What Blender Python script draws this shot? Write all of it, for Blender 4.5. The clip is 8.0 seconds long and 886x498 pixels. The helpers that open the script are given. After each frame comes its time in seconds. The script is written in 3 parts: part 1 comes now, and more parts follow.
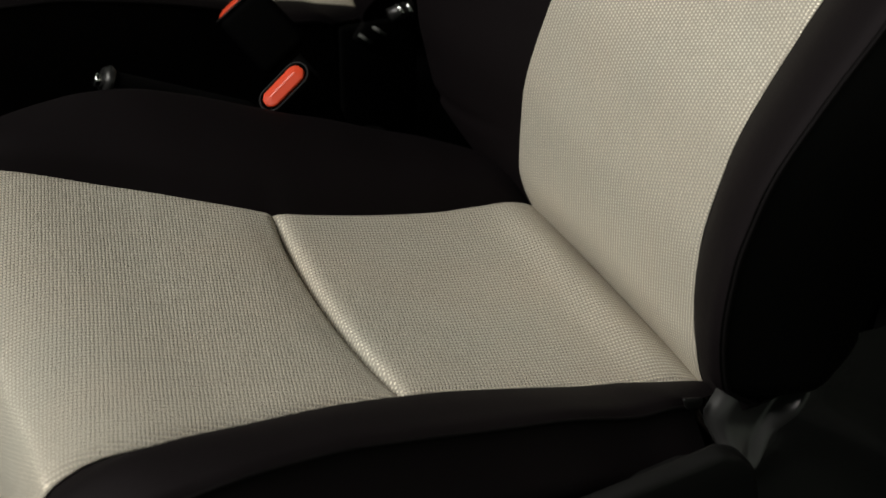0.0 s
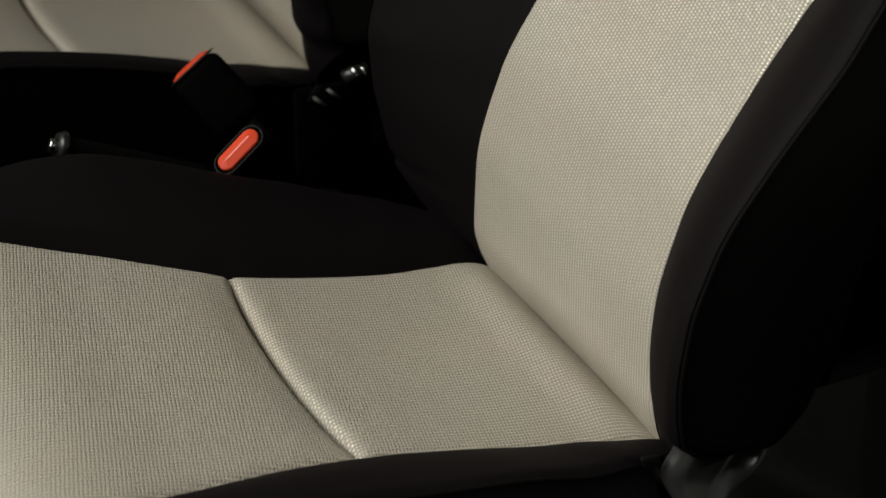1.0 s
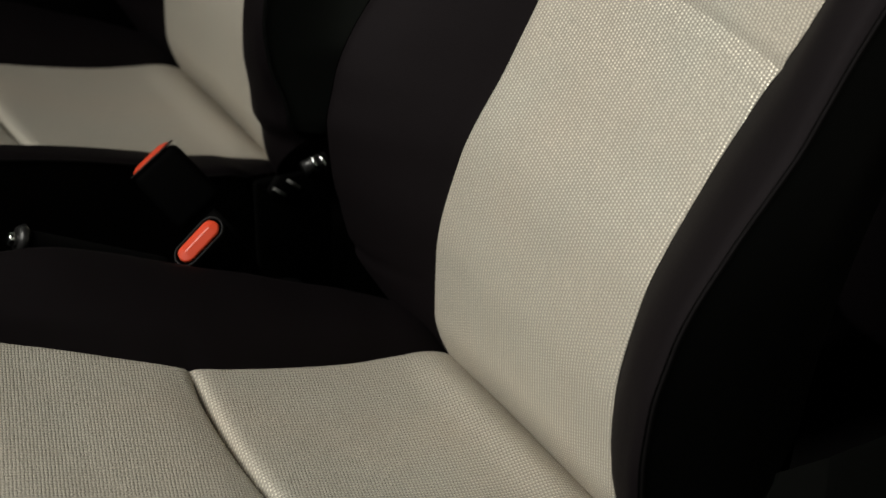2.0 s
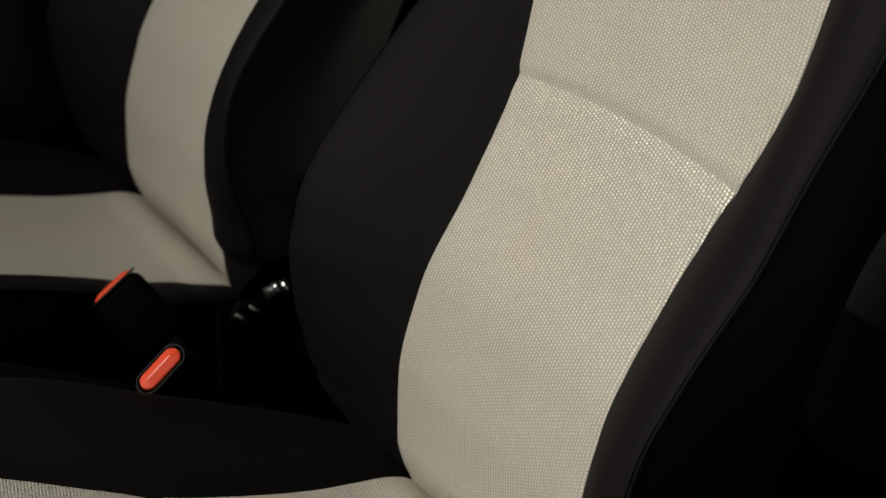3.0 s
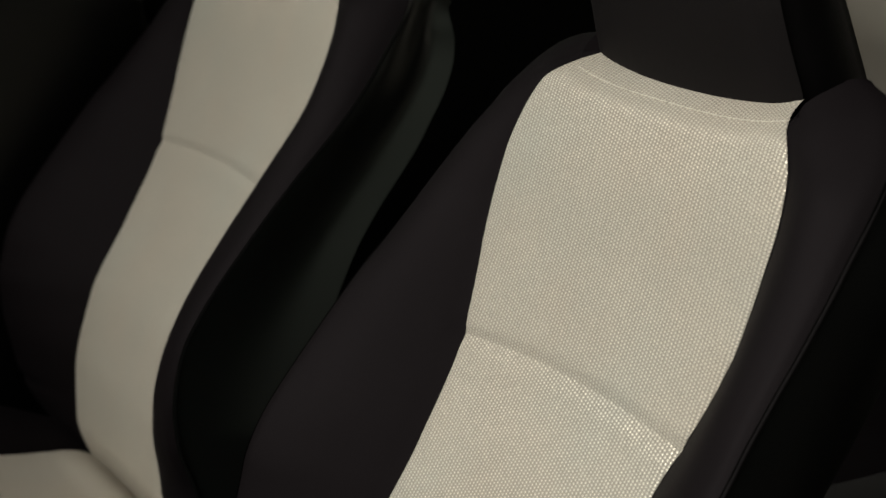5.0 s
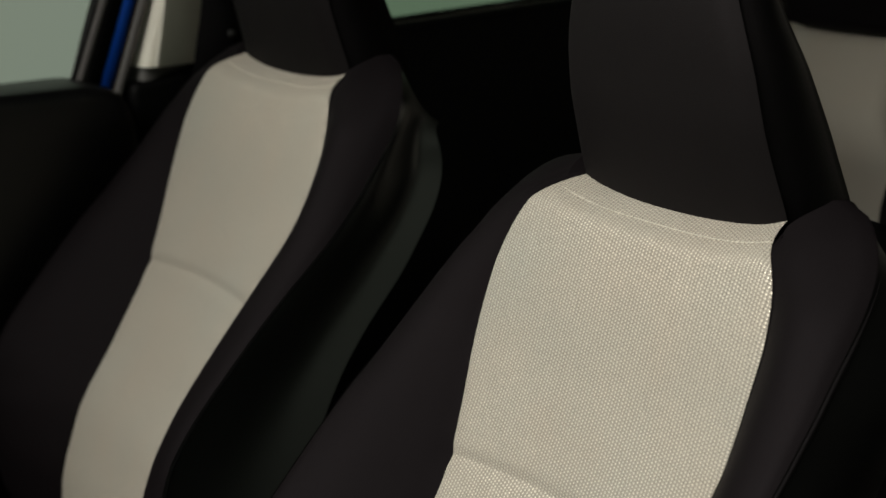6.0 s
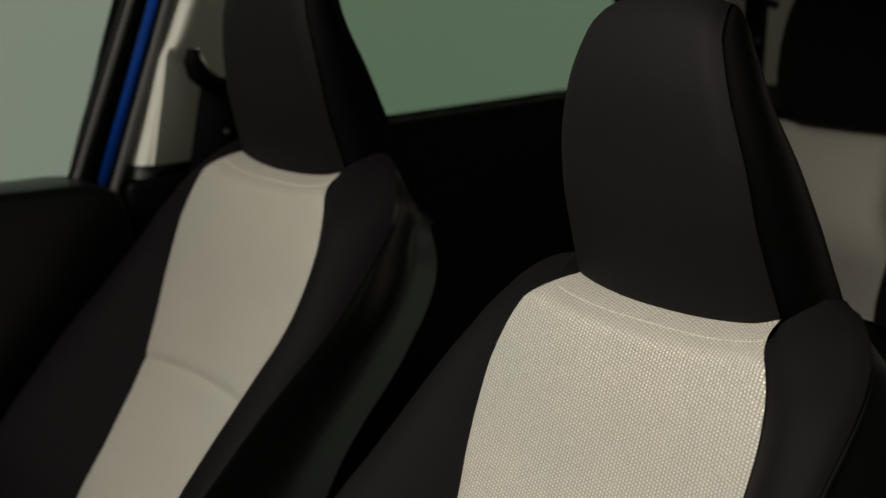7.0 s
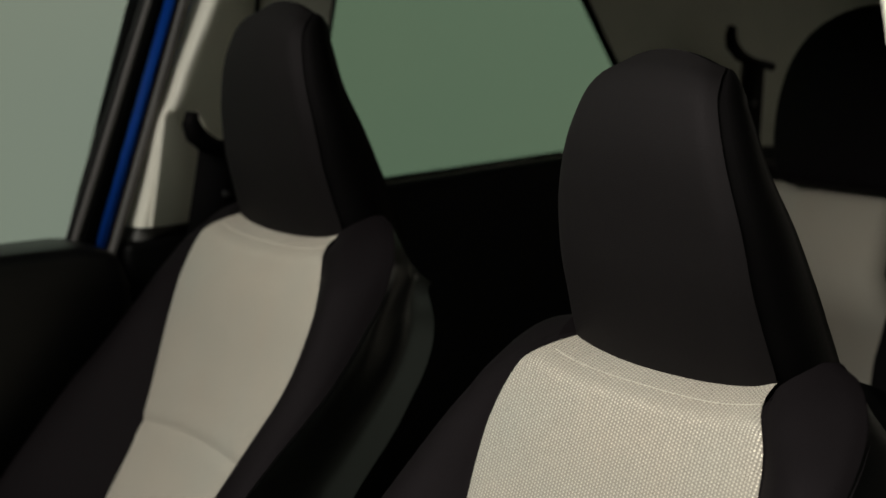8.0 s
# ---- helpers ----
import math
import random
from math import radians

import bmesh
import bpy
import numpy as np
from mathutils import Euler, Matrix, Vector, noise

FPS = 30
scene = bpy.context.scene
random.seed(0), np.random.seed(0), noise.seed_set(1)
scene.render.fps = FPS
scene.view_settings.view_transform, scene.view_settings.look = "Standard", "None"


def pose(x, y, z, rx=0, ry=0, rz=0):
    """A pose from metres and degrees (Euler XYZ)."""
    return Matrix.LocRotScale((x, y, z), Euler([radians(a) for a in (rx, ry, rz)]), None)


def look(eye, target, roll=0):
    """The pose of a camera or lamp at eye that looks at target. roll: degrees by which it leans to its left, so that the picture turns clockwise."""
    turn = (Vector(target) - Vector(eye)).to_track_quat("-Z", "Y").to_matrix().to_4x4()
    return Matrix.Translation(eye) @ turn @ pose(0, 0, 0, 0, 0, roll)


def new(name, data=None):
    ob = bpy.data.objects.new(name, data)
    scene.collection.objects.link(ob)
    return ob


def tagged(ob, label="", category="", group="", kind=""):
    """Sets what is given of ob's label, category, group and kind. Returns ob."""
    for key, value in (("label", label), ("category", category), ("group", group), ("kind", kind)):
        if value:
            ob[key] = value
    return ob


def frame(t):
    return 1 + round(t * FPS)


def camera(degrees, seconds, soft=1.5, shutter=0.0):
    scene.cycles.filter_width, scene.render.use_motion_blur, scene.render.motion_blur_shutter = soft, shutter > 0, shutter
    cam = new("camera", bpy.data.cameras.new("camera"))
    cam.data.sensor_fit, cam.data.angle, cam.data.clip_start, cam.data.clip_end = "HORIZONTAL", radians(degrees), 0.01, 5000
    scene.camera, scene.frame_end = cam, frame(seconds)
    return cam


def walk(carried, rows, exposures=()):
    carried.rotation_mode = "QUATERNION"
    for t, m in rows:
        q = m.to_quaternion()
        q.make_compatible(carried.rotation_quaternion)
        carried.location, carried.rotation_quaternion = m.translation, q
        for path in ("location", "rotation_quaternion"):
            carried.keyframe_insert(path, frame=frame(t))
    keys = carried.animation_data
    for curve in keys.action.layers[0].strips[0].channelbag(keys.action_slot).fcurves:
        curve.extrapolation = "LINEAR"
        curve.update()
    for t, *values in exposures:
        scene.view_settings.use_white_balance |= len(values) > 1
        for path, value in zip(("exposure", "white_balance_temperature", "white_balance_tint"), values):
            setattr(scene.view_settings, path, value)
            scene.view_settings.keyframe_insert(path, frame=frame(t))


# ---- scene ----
# x runs towards the car's rear, y across the car to its far side, z up from the car's floor.
cam = camera(26.92, 8.0)
PATH = [
    (0.0, look((-0.6026, -1.0615, 1.0821), (-0.0564, 0.1880, 0.2453), 0.02)),
    (0.5, look((-0.6024, -1.0625, 1.0833), (-0.0364, 0.1912, 0.2660), 0.02)),
    (1.0, look((-0.6021, -1.0637, 1.0849), (-0.0119, 0.1946, 0.2922), 0.09)),
    (1.5, look((-0.6018, -1.0651, 1.0866), (0.0090, 0.2009, 0.3222), 0.12)),
    (3.0, look((-0.6004, -1.0712, 1.0944), (0.0812, 0.2305, 0.4611), -0.11)),
    (3.5, look((-0.5999, -1.0734, 1.0973), (0.0973, 0.2435, 0.5145), 0.0)),
    (4.0, look((-0.5994, -1.0756, 1.1001), (0.1154, 0.2528, 0.5669), -0.05)),
    (4.5, look((-0.5989, -1.0779, 1.1029), (0.1345, 0.2595, 0.6195), 0.02)),
    (5.0, look((-0.5983, -1.0802, 1.1059), (0.1514, 0.2658, 0.6743), 0.04)),
    (6.5, look((-0.5970, -1.0862, 1.1136), (0.1764, 0.2835, 0.8206), 0.02)),
    (7.0, look((-0.5966, -1.0878, 1.1156), (0.1812, 0.2869, 0.8599), -0.04)),
    (7.5, look((-0.5963, -1.0890, 1.1171), (0.1839, 0.2892, 0.8897), -0.06)),
    (8.0, look((-0.5961, -1.0900, 1.1184), (0.1862, 0.2906, 0.9137), -0.06)),
]
walk(cam, PATH)
cam.data.dof.use_dof = True
cam.data.dof.focus_distance = 1.37
cam.data.dof.aperture_fstop = 7.6

# ---- light ----
world = bpy.data.worlds.new("studio")
world.use_nodes = True
scene.world = world
world.node_tree.nodes["Background"].inputs["Color"].default_value = (0.75, 0.85, 0.8, 1)
world.node_tree.nodes["Background"].inputs["Strength"].default_value = 0.012


def area_lamp(name, eye, target, size, size_y, power, colour, spread=180):
    data = bpy.data.lights.new(name, "AREA")
    data.shape, data.size, data.size_y, data.energy, data.color = "RECTANGLE", size, size_y, power, colour
    data.spread = radians(spread)
    ob = new(name, data)
    ob.matrix_world = look(eye, target)
    return ob


area_lamp("softbox_front", (-2.2, -0.05, 2.48), (0.05, -0.70, 0.72), 2.0, 1.5, 30.8, (1.0, 0.968, 0.892), 84)
scene.view_settings.exposure = 0.0


# ---- materials ----
def node_material(name):
    m = bpy.data.materials.new(name)
    m.use_nodes = True
    return m, m.node_tree.nodes, m.node_tree.links, m.node_tree.nodes["Principled BSDF"]


def math_node(nodes, links, op, a, b=None, c=None):
    n = nodes.new("ShaderNodeMath")
    n.operation = op
    for k, v in enumerate((a, b, c)):
        if v is None:
            continue
        if isinstance(v, (int, float)):
            n.inputs[k].default_value = v
        else:
            links.new(v, n.inputs[k])
    return n.outputs[0]


def mix_colour(nodes, links, fac, a, b):
    n = nodes.new("ShaderNodeMix")
    n.data_type = "RGBA"
    if isinstance(fac, (int, float)):
        n.inputs[0].default_value = fac
    else:
        links.new(fac, n.inputs[0])
    for k, v in ((6, a), (7, b)):
        if isinstance(v, tuple):
            n.inputs[k].default_value = (*v, 1)
        else:
            links.new(v, n.inputs[k])
    return n.outputs[2]


def noise_node(nodes, links, scale, detail=3.0, vector=None):
    n = nodes.new("ShaderNodeTexNoise")
    n.inputs["Scale"].default_value, n.inputs["Detail"].default_value = scale, detail
    if vector is None:
        vector = nodes.new("ShaderNodeTexCoord").outputs["Object"]
    links.new(vector, n.inputs["Vector"])
    return n.outputs["Fac"]


def bump_node(nodes, links, height, strength, distance, bsdf, normal=None):
    n = nodes.new("ShaderNodeBump")
    n.inputs["Strength"].default_value, n.inputs["Distance"].default_value = strength, distance
    links.new(height, n.inputs["Height"])
    if normal is not None:
        links.new(normal, n.inputs["Normal"])
    links.new(n.outputs[0], bsdf.inputs["Normal"])
    return n.outputs[0]


def weave_material(name, low, pitch_u=0.0038, pitch_v=0.0027):
    """Coarse cloth: short flat floats of glossy yarn over a dull ground, each column set off by a third of a float."""
    m, nodes, links, b = node_material(name)
    uv = nodes.new("ShaderNodeUVMap").outputs[0]
    wob = nodes.new("ShaderNodeTexNoise")
    wob.inputs["Scale"].default_value, wob.inputs["Detail"].default_value = 120, 2
    links.new(uv, wob.inputs["Vector"])
    sep = nodes.new("ShaderNodeSeparateXYZ")
    links.new(uv, sep.inputs[0])
    M = lambda op, a, b_=None, c_=None: math_node(nodes, links, op, a, b_, c_)
    wobble = M("MULTIPLY_ADD", wob.outputs["Fac"], 0.5, -0.25)
    u = M("ADD", M("DIVIDE", sep.outputs[0], pitch_u), wobble)
    column = M("FLOOR", u)
    half = M("MULTIPLY", column, -0.3333)
    v = M("ADD", M("ADD", M("DIVIDE", sep.outputs[1], pitch_v), half), wobble)
    row = M("FLOOR", v)
    cell = nodes.new("ShaderNodeTexWhiteNoise")
    cell.noise_dimensions = "2D"
    comb = nodes.new("ShaderNodeCombineXYZ")
    links.new(column, comb.inputs[0])
    links.new(row, comb.inputs[1])
    links.new(comb.outputs[0], cell.inputs["Vector"])
    fu = M("MULTIPLY", M("SUBTRACT", M("FRACT", u), 0.5), pitch_u)
    fv = M("MULTIPLY", M("SUBTRACT", M("FRACT", v), 0.5), pitch_v)

    def oval(ru, rv):
        a, b_ = M("DIVIDE", fu, ru), M("DIVIDE", fv, rv)
        return M("ADD", M("MULTIPLY", a, a), M("MULTIPLY", b_, b_))

    def fade(value, start, end):
        n = nodes.new("ShaderNodeMapRange")
        n.interpolation_type = "SMOOTHSTEP"
        links.new(value, n.inputs[0])
        n.inputs[1].default_value, n.inputs[2].default_value = start, end
        return n.outputs[0]

    rise = fade(oval(0.00215, 0.00150), 1.05, 0.15)
    yarn = fade(oval(0.00062, 0.00078), 1.20, 0.45)
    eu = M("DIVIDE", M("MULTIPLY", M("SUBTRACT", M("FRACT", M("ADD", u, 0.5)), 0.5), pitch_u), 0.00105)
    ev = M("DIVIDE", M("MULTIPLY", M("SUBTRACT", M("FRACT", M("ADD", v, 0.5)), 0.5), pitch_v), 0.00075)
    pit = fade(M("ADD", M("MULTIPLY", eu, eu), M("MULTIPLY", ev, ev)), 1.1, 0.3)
    across = M("DIVIDE", fu, 0.00130)
    round_top = M("SQRT", M("MAXIMUM", M("SUBTRACT", 1.0, M("MULTIPLY", across, across)), 0.0))
    stain = noise_node(nodes, links, 14, 4)
    # shade between the floats is painted in as darker valleys and pits
    body = mix_colour(nodes, links, yarn, mix_colour(nodes, links, rise, tuple(0.90 * c for c in low), low), tuple(1.75 * c for c in low))
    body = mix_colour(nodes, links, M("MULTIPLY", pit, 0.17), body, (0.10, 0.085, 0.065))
    tint = M("MULTIPLY_ADD", stain, 0.10, 0.93)
    tint = M("MULTIPLY_ADD", cell.outputs["Value"], 0.08, tint)
    vm = nodes.new("ShaderNodeVectorMath")
    vm.operation = "SCALE"
    links.new(body, vm.inputs[0])
    links.new(tint, vm.inputs["Scale"])
    hue = nodes.new("ShaderNodeVectorMath")
    hue.operation = "MULTIPLY"
    links.new(vm.outputs[0], hue.inputs[0])
    links.new(mix_colour(nodes, links, noise_node(nodes, links, 9, 3), (1.05, 0.985, 0.95), (0.955, 1.01, 1.03)), hue.inputs[1])
    links.new(hue.outputs[0], b.inputs["Base Color"])
    rough = M("MULTIPLY_ADD", yarn, -0.48, 0.80)
    rough = M("MULTIPLY_ADD", cell.outputs["Value"], 0.14, rough)
    links.new(rough, b.inputs["Roughness"])
    patch = nodes.new("ShaderNodeTexNoise")
    patch.inputs["Scale"].default_value, patch.inputs["Detail"].default_value = 60, 3
    links.new(uv, patch.inputs["Vector"])
    shine = M("MULTIPLY_ADD", patch.outputs["Fac"], 0.8, M("MULTIPLY", cell.outputs["Value"], 0.9))
    b.inputs["Specular IOR Level"].default_value = 0.2
    links.new(M("MINIMUM", M("MULTIPLY", yarn, M("MULTIPLY_ADD", shine, 0.75, 0.10)), 0.95), b.inputs["Metallic"])
    # each float lies along the cloth's length, so its gleam spreads across it
    links.new(M("MULTIPLY", yarn, 0.7), b.inputs["Anisotropic"])
    along = nodes.new("ShaderNodeTangent")
    along.direction_type, along.uv_map = "UV_MAP", "UVMap"
    links.new(along.outputs[0], b.inputs["Tangent"])
    bump_node(nodes, links, M("MULTIPLY_ADD", cell.outputs["Value"], 0.15, M("MULTIPLY_ADD", pit, -1.1, M("MULTIPLY_ADD", round_top, 0.35, rise))), 1.0, 0.00034, b)
    return m


def cloth_material(name, colour, rough=0.75, sheen=0.25, grain=900, strength=0.25, spec=0.35):
    m, nodes, links, b = node_material(name)
    big = noise_node(nodes, links, 9, 4)
    fine = noise_node(nodes, links, grain, 2)
    dark = tuple(c * 0.72 for c in colour)
    light = tuple(min(1, c * 1.25) for c in colour)
    links.new(mix_colour(nodes, links, big, dark, light), b.inputs["Base Color"])
    links.new(math_node(nodes, links, "MULTIPLY_ADD", fine, 0.2, rough - 0.1), b.inputs["Roughness"])
    b.inputs["Specular IOR Level"].default_value = spec
    b.inputs["Specular Tint"].default_value = (1.0, 0.90, 0.96, 1)
    b.inputs["Sheen Weight"].default_value = sheen
    b.inputs["Sheen Roughness"].default_value = 0.5
    crease = noise_node(nodes, links, 22, 3)
    first = bump_node(nodes, links, crease, 0.05, 0.01, b)
    bump_node(nodes, links, fine, strength, 0.0006, b, first)
    return m


def plain_material(name, colour, rough, metal=0.0, grain=500, strength=0.08, spec=0.5):
    m, nodes, links, b = node_material(name)
    big = noise_node(nodes, links, 12, 5)
    links.new(mix_colour(nodes, links, big, tuple(c * 0.85 for c in colour), tuple(min(1, c * 1.1) for c in colour)), b.inputs["Base Color"])
    links.new(math_node(nodes, links, "MULTIPLY_ADD", big, 0.16, rough - 0.08), b.inputs["Roughness"])
    b.inputs["Metallic"].default_value = metal
    b.inputs["Specular IOR Level"].default_value = spec
    bump_node(nodes, links, noise_node(nodes, links, grain, 2), strength, 0.0004, b)
    return m


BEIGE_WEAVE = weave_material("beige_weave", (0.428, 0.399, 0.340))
BLACK_CLOTH = cloth_material("black_cloth", (0.0034, 0.0025, 0.0029), rough=0.70, sheen=0.0, spec=0.100)
# same black cloth, lightened because the headrests look more brightly lit
HEAD_CLOTH = cloth_material("headrest_cloth", (0.0050, 0.0044, 0.0043), rough=0.71, sheen=0.0, spec=0.145)
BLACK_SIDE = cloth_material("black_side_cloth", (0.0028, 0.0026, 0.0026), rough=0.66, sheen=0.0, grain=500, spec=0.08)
BLACK_SHELL = plain_material("black_shell", (0.003, 0.003, 0.003), 0.55, spec=0.25)
BLACK_PLASTIC = plain_material("black_plastic", (0.012, 0.012, 0.012), 0.34)
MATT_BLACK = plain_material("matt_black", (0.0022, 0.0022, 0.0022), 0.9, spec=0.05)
# side panel vinyl in two copies: near-black unlit, lighter and glossier for a sheen
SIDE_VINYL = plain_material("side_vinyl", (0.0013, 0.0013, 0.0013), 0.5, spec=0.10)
SHEEN_VINYL = plain_material("sheen_side_vinyl", (0.010, 0.011, 0.010), 0.34, spec=1.0)
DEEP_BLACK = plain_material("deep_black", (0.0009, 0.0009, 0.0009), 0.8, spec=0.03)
CARPET = cloth_material("carpet", (0.008, 0.008, 0.008), rough=0.95, sheen=0.0, grain=300, strength=0.8, spec=0.1)
RED_PLASTIC = plain_material("red_plastic", (0.68, 0.062, 0.020), 0.36)
CHROME = plain_material("chrome", (0.75, 0.75, 0.75), 0.14, metal=1.0, strength=0.02)
EDGE_STEEL = plain_material("edge_steel", (0.22, 0.22, 0.21), 0.42, metal=0.5)
DOOR_LINING = plain_material("door_lining", (0.0024, 0.0024, 0.0024), 0.42, spec=0.28)
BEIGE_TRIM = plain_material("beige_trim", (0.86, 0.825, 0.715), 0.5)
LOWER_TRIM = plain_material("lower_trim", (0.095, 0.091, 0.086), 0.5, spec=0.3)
# the beige trim again, its colour darkened for the dim rear of the car
SHADED_TRIM = plain_material("shaded_beige_trim", (0.43, 0.42, 0.355), 0.6)
DARK_PLASTIC = plain_material("dark_satin_plastic", (0.020, 0.020, 0.020), 0.24)
GREY_RUBBER = plain_material("grey_rubber", (0.105, 0.096, 0.092), 0.6)
BLUE_PAINT = plain_material("blue_paint", (0.012, 0.15, 0.95), 0.36, strength=0.02)
RUBBER = plain_material("rubber", (0.008, 0.008, 0.008), 0.7, spec=0.3)
WEBBING = cloth_material("webbing", (0.003, 0.003, 0.003), rough=0.8, sheen=0.0, grain=1200, spec=0.06)
SHADED_CLOTH = cloth_material("shaded_beige_cloth", (0.020, 0.0205, 0.0185), rough=0.9, sheen=0.0)
HEADLINER = cloth_material("headliner", (0.35, 0.33, 0.28), rough=0.95)
STUDIO = plain_material("studio_paint", (0.02, 0.02, 0.02), 0.9)
THREAD = plain_material("thread", (0.66, 0.62, 0.53), 0.5)


def glass_material(name, colour):
    m, nodes, links, b = node_material(name)
    b.inputs["Base Color"].default_value = (*colour, 1)
    b.inputs["Transmission Weight"].default_value = 1.0
    b.inputs["Roughness"].default_value = 0.0
    b.inputs["IOR"].default_value = 1.02
    return m


TINTED_GLASS = glass_material("tinted_glass", (0.42, 0.575, 0.46))
CLEAR_GLASS = glass_material("clear_glass", (0.93, 0.97, 0.93))


# ---- mesh tools ----
def spline(*keys):
    """A smooth curve through (parameter, value) keys that never overshoots them."""
    t = np.array([k[0] for k in keys], float)
    v = np.array([k[1] for k in keys], float)
    h, d = np.diff(t), np.diff(v) / np.diff(t)
    m = np.zeros(len(t))
    m[0], m[-1] = d[0], d[-1]
    for i in range(1, len(t) - 1):
        if d[i - 1] * d[i] > 0:
            a, b = 2 * h[i] + h[i - 1], h[i] + 2 * h[i - 1]
            m[i] = (a + b) / (a / d[i - 1] + b / d[i])

    def value(x):
        x = min(max(x, t[0]), t[-1])
        i = min(max(int(np.searchsorted(t, x)) - 1, 0), len(h) - 1)
        s = (x - t[i]) / h[i]
        return float((1 + 2 * s) * (1 - s) ** 2 * v[i] + s * (1 - s) ** 2 * h[i] * m[i] + s * s * (3 - 2 * s) * v[i + 1] + s * s * (s - 1) * h[i] * m[i + 1])

    return value


def part(name, bm, material, parent, label="", smooth=True):
    """Links a bmesh as one mesh object under its thing."""
    data = bpy.data.meshes.new(name)
    bm.to_mesh(data)
    bm.free()
    data.materials.append(material)
    if smooth:
        data.polygons.foreach_set("use_smooth", [True] * len(data.polygons))
    ob = new(name, data)
    if parent is not None:
        ob.parent = parent
    if label:
        tagged(ob, label)
    return ob


def sheet(place, ns, nt, uv=None, flip=False):
    """A bmesh grid of place(s, t) with s and t from 0 to 1; uv(s, t) in metres."""
    bm = bmesh.new()
    grid = [[bm.verts.new(place(i / ns, j / nt)) for j in range(nt + 1)] for i in range(ns + 1)]
    layer = bm.loops.layers.uv.new("UVMap") if uv else None
    for i in range(ns):
        for j in range(nt):
            ids = [(i, j), (i, j + 1), (i + 1, j + 1), (i + 1, j)]
            if flip:
                ids.reverse()
            f = bm.faces.new([grid[a][b] for a, b in ids])
            if uv:
                for loop, (a, b) in zip(f.loops, ids):
                    loop[layer].uv = uv(a / ns, b / nt)
    return bm


def tube(points, radius, sides=8, closed=False):
    """A round cord along points."""
    bm = bmesh.new()
    pts = [Vector(p) for p in points]
    rings = []
    for i, p in enumerate(pts):
        ahead = (pts[min(i + 1, len(pts) - 1)] - pts[max(i - 1, 0)]).normalized()
        side = ahead.cross(Vector((0.13, 0.31, 0.94))).normalized()
        up = side.cross(ahead)
        r = radius(i / (len(pts) - 1)) if callable(radius) else radius
        rings.append([bm.verts.new(p + r * (math.cos(a) * side + math.sin(a) * up)) for a in np.linspace(0, 2 * math.pi, sides, endpoint=False)])
    for a, b in zip(rings, rings[1:]):
        for k in range(sides):
            bm.faces.new((a[k], a[(k + 1) % sides], b[(k + 1) % sides], b[k]))
    bm.faces.new(rings[0][::-1])
    bm.faces.new(rings[-1])
    return bm


def box(lo, hi, bevel=0.004, segments=2, m=None):
    bm = bmesh.new()
    bmesh.ops.create_cube(bm, size=1.0)
    lo, hi = Vector(lo), Vector(hi)
    for v in bm.verts:
        v.co = Vector([lo[k] + (v.co[k] + 0.5) * (hi[k] - lo[k]) for k in range(3)])
    if bevel:
        bmesh.ops.bevel(bm, geom=bm.edges[:], offset=bevel, segments=segments, profile=0.5, affect="EDGES")
    if m is not None:
        bm.transform(m)
    return bm


def prism(outline, lo, hi, axis="y", bevel=0.0, segments=2):
    """A flat outline (pairs) made thick along an axis from lo to hi."""
    bm = bmesh.new()

    def place(p, d):
        return {"x": (d, p[0], p[1]), "y": (p[0], d, p[1]), "z": (p[0], p[1], d)}[axis]

    a = [bm.verts.new(place(p, lo)) for p in outline]
    b = [bm.verts.new(place(p, hi)) for p in outline]
    n = len(outline)
    bm.faces.new(a)
    bm.faces.new(b[::-1])
    for k in range(n):
        bm.faces.new((a[(k + 1) % n], a[k], b[k], b[(k + 1) % n]))
    bmesh.ops.recalc_face_normals(bm, faces=bm.faces[:])
    if bevel:
        bmesh.ops.bevel(bm, geom=bm.edges[:], offset=bevel, segments=segments, profile=0.5, affect="EDGES")
    return bm


def empty(name, place=(0, 0, 0)):
    ob = new(name)
    ob.location = place
    return ob


def join_into(bm, other):
    data = bpy.data.meshes.new("joined")
    other.to_mesh(data)
    other.free()
    bm.from_mesh(data)
    bpy.data.meshes.remove(data)


def thicken(ob, amount):
    mod = ob.modifiers.new("thickness", "SOLIDIFY")
    mod.thickness, mod.offset = amount, -1.0
    mod.use_rim = False
    return ob


# ---- a front seat ----
# backrest: the insert's line, its half width, the line of the outer piping and the rear shell, all over the height
BACK_X = spline((0.262, 0.034), (0.28, 0.013), (0.30, 0.0035), (0.32, -0.004), (0.34, -0.008), (0.40, -0.009), (0.48, 0.010), (0.56, 0.055), (0.64, 0.102), (0.72, 0.136), (0.80, 0.162), (0.84, 0.177), (0.865, 0.187), (0.885, 0.20))
BACK_W = spline((0.262, 0.137), (0.30, 0.142), (0.33, 0.145), (0.36, 0.143), (0.42, 0.138), (0.48, 0.136), (0.54, 0.1345), (0.60, 0.1385), (0.63, 0.143), (0.66, 0.152), (0.69, 0.161), (0.72, 0.169), (0.75, 0.172), (0.78, 0.171), (0.81, 0.165), (0.84, 0.151), (0.855, 0.132), (0.865, 0.116), (0.875, 0.106), (0.885, 0.095))
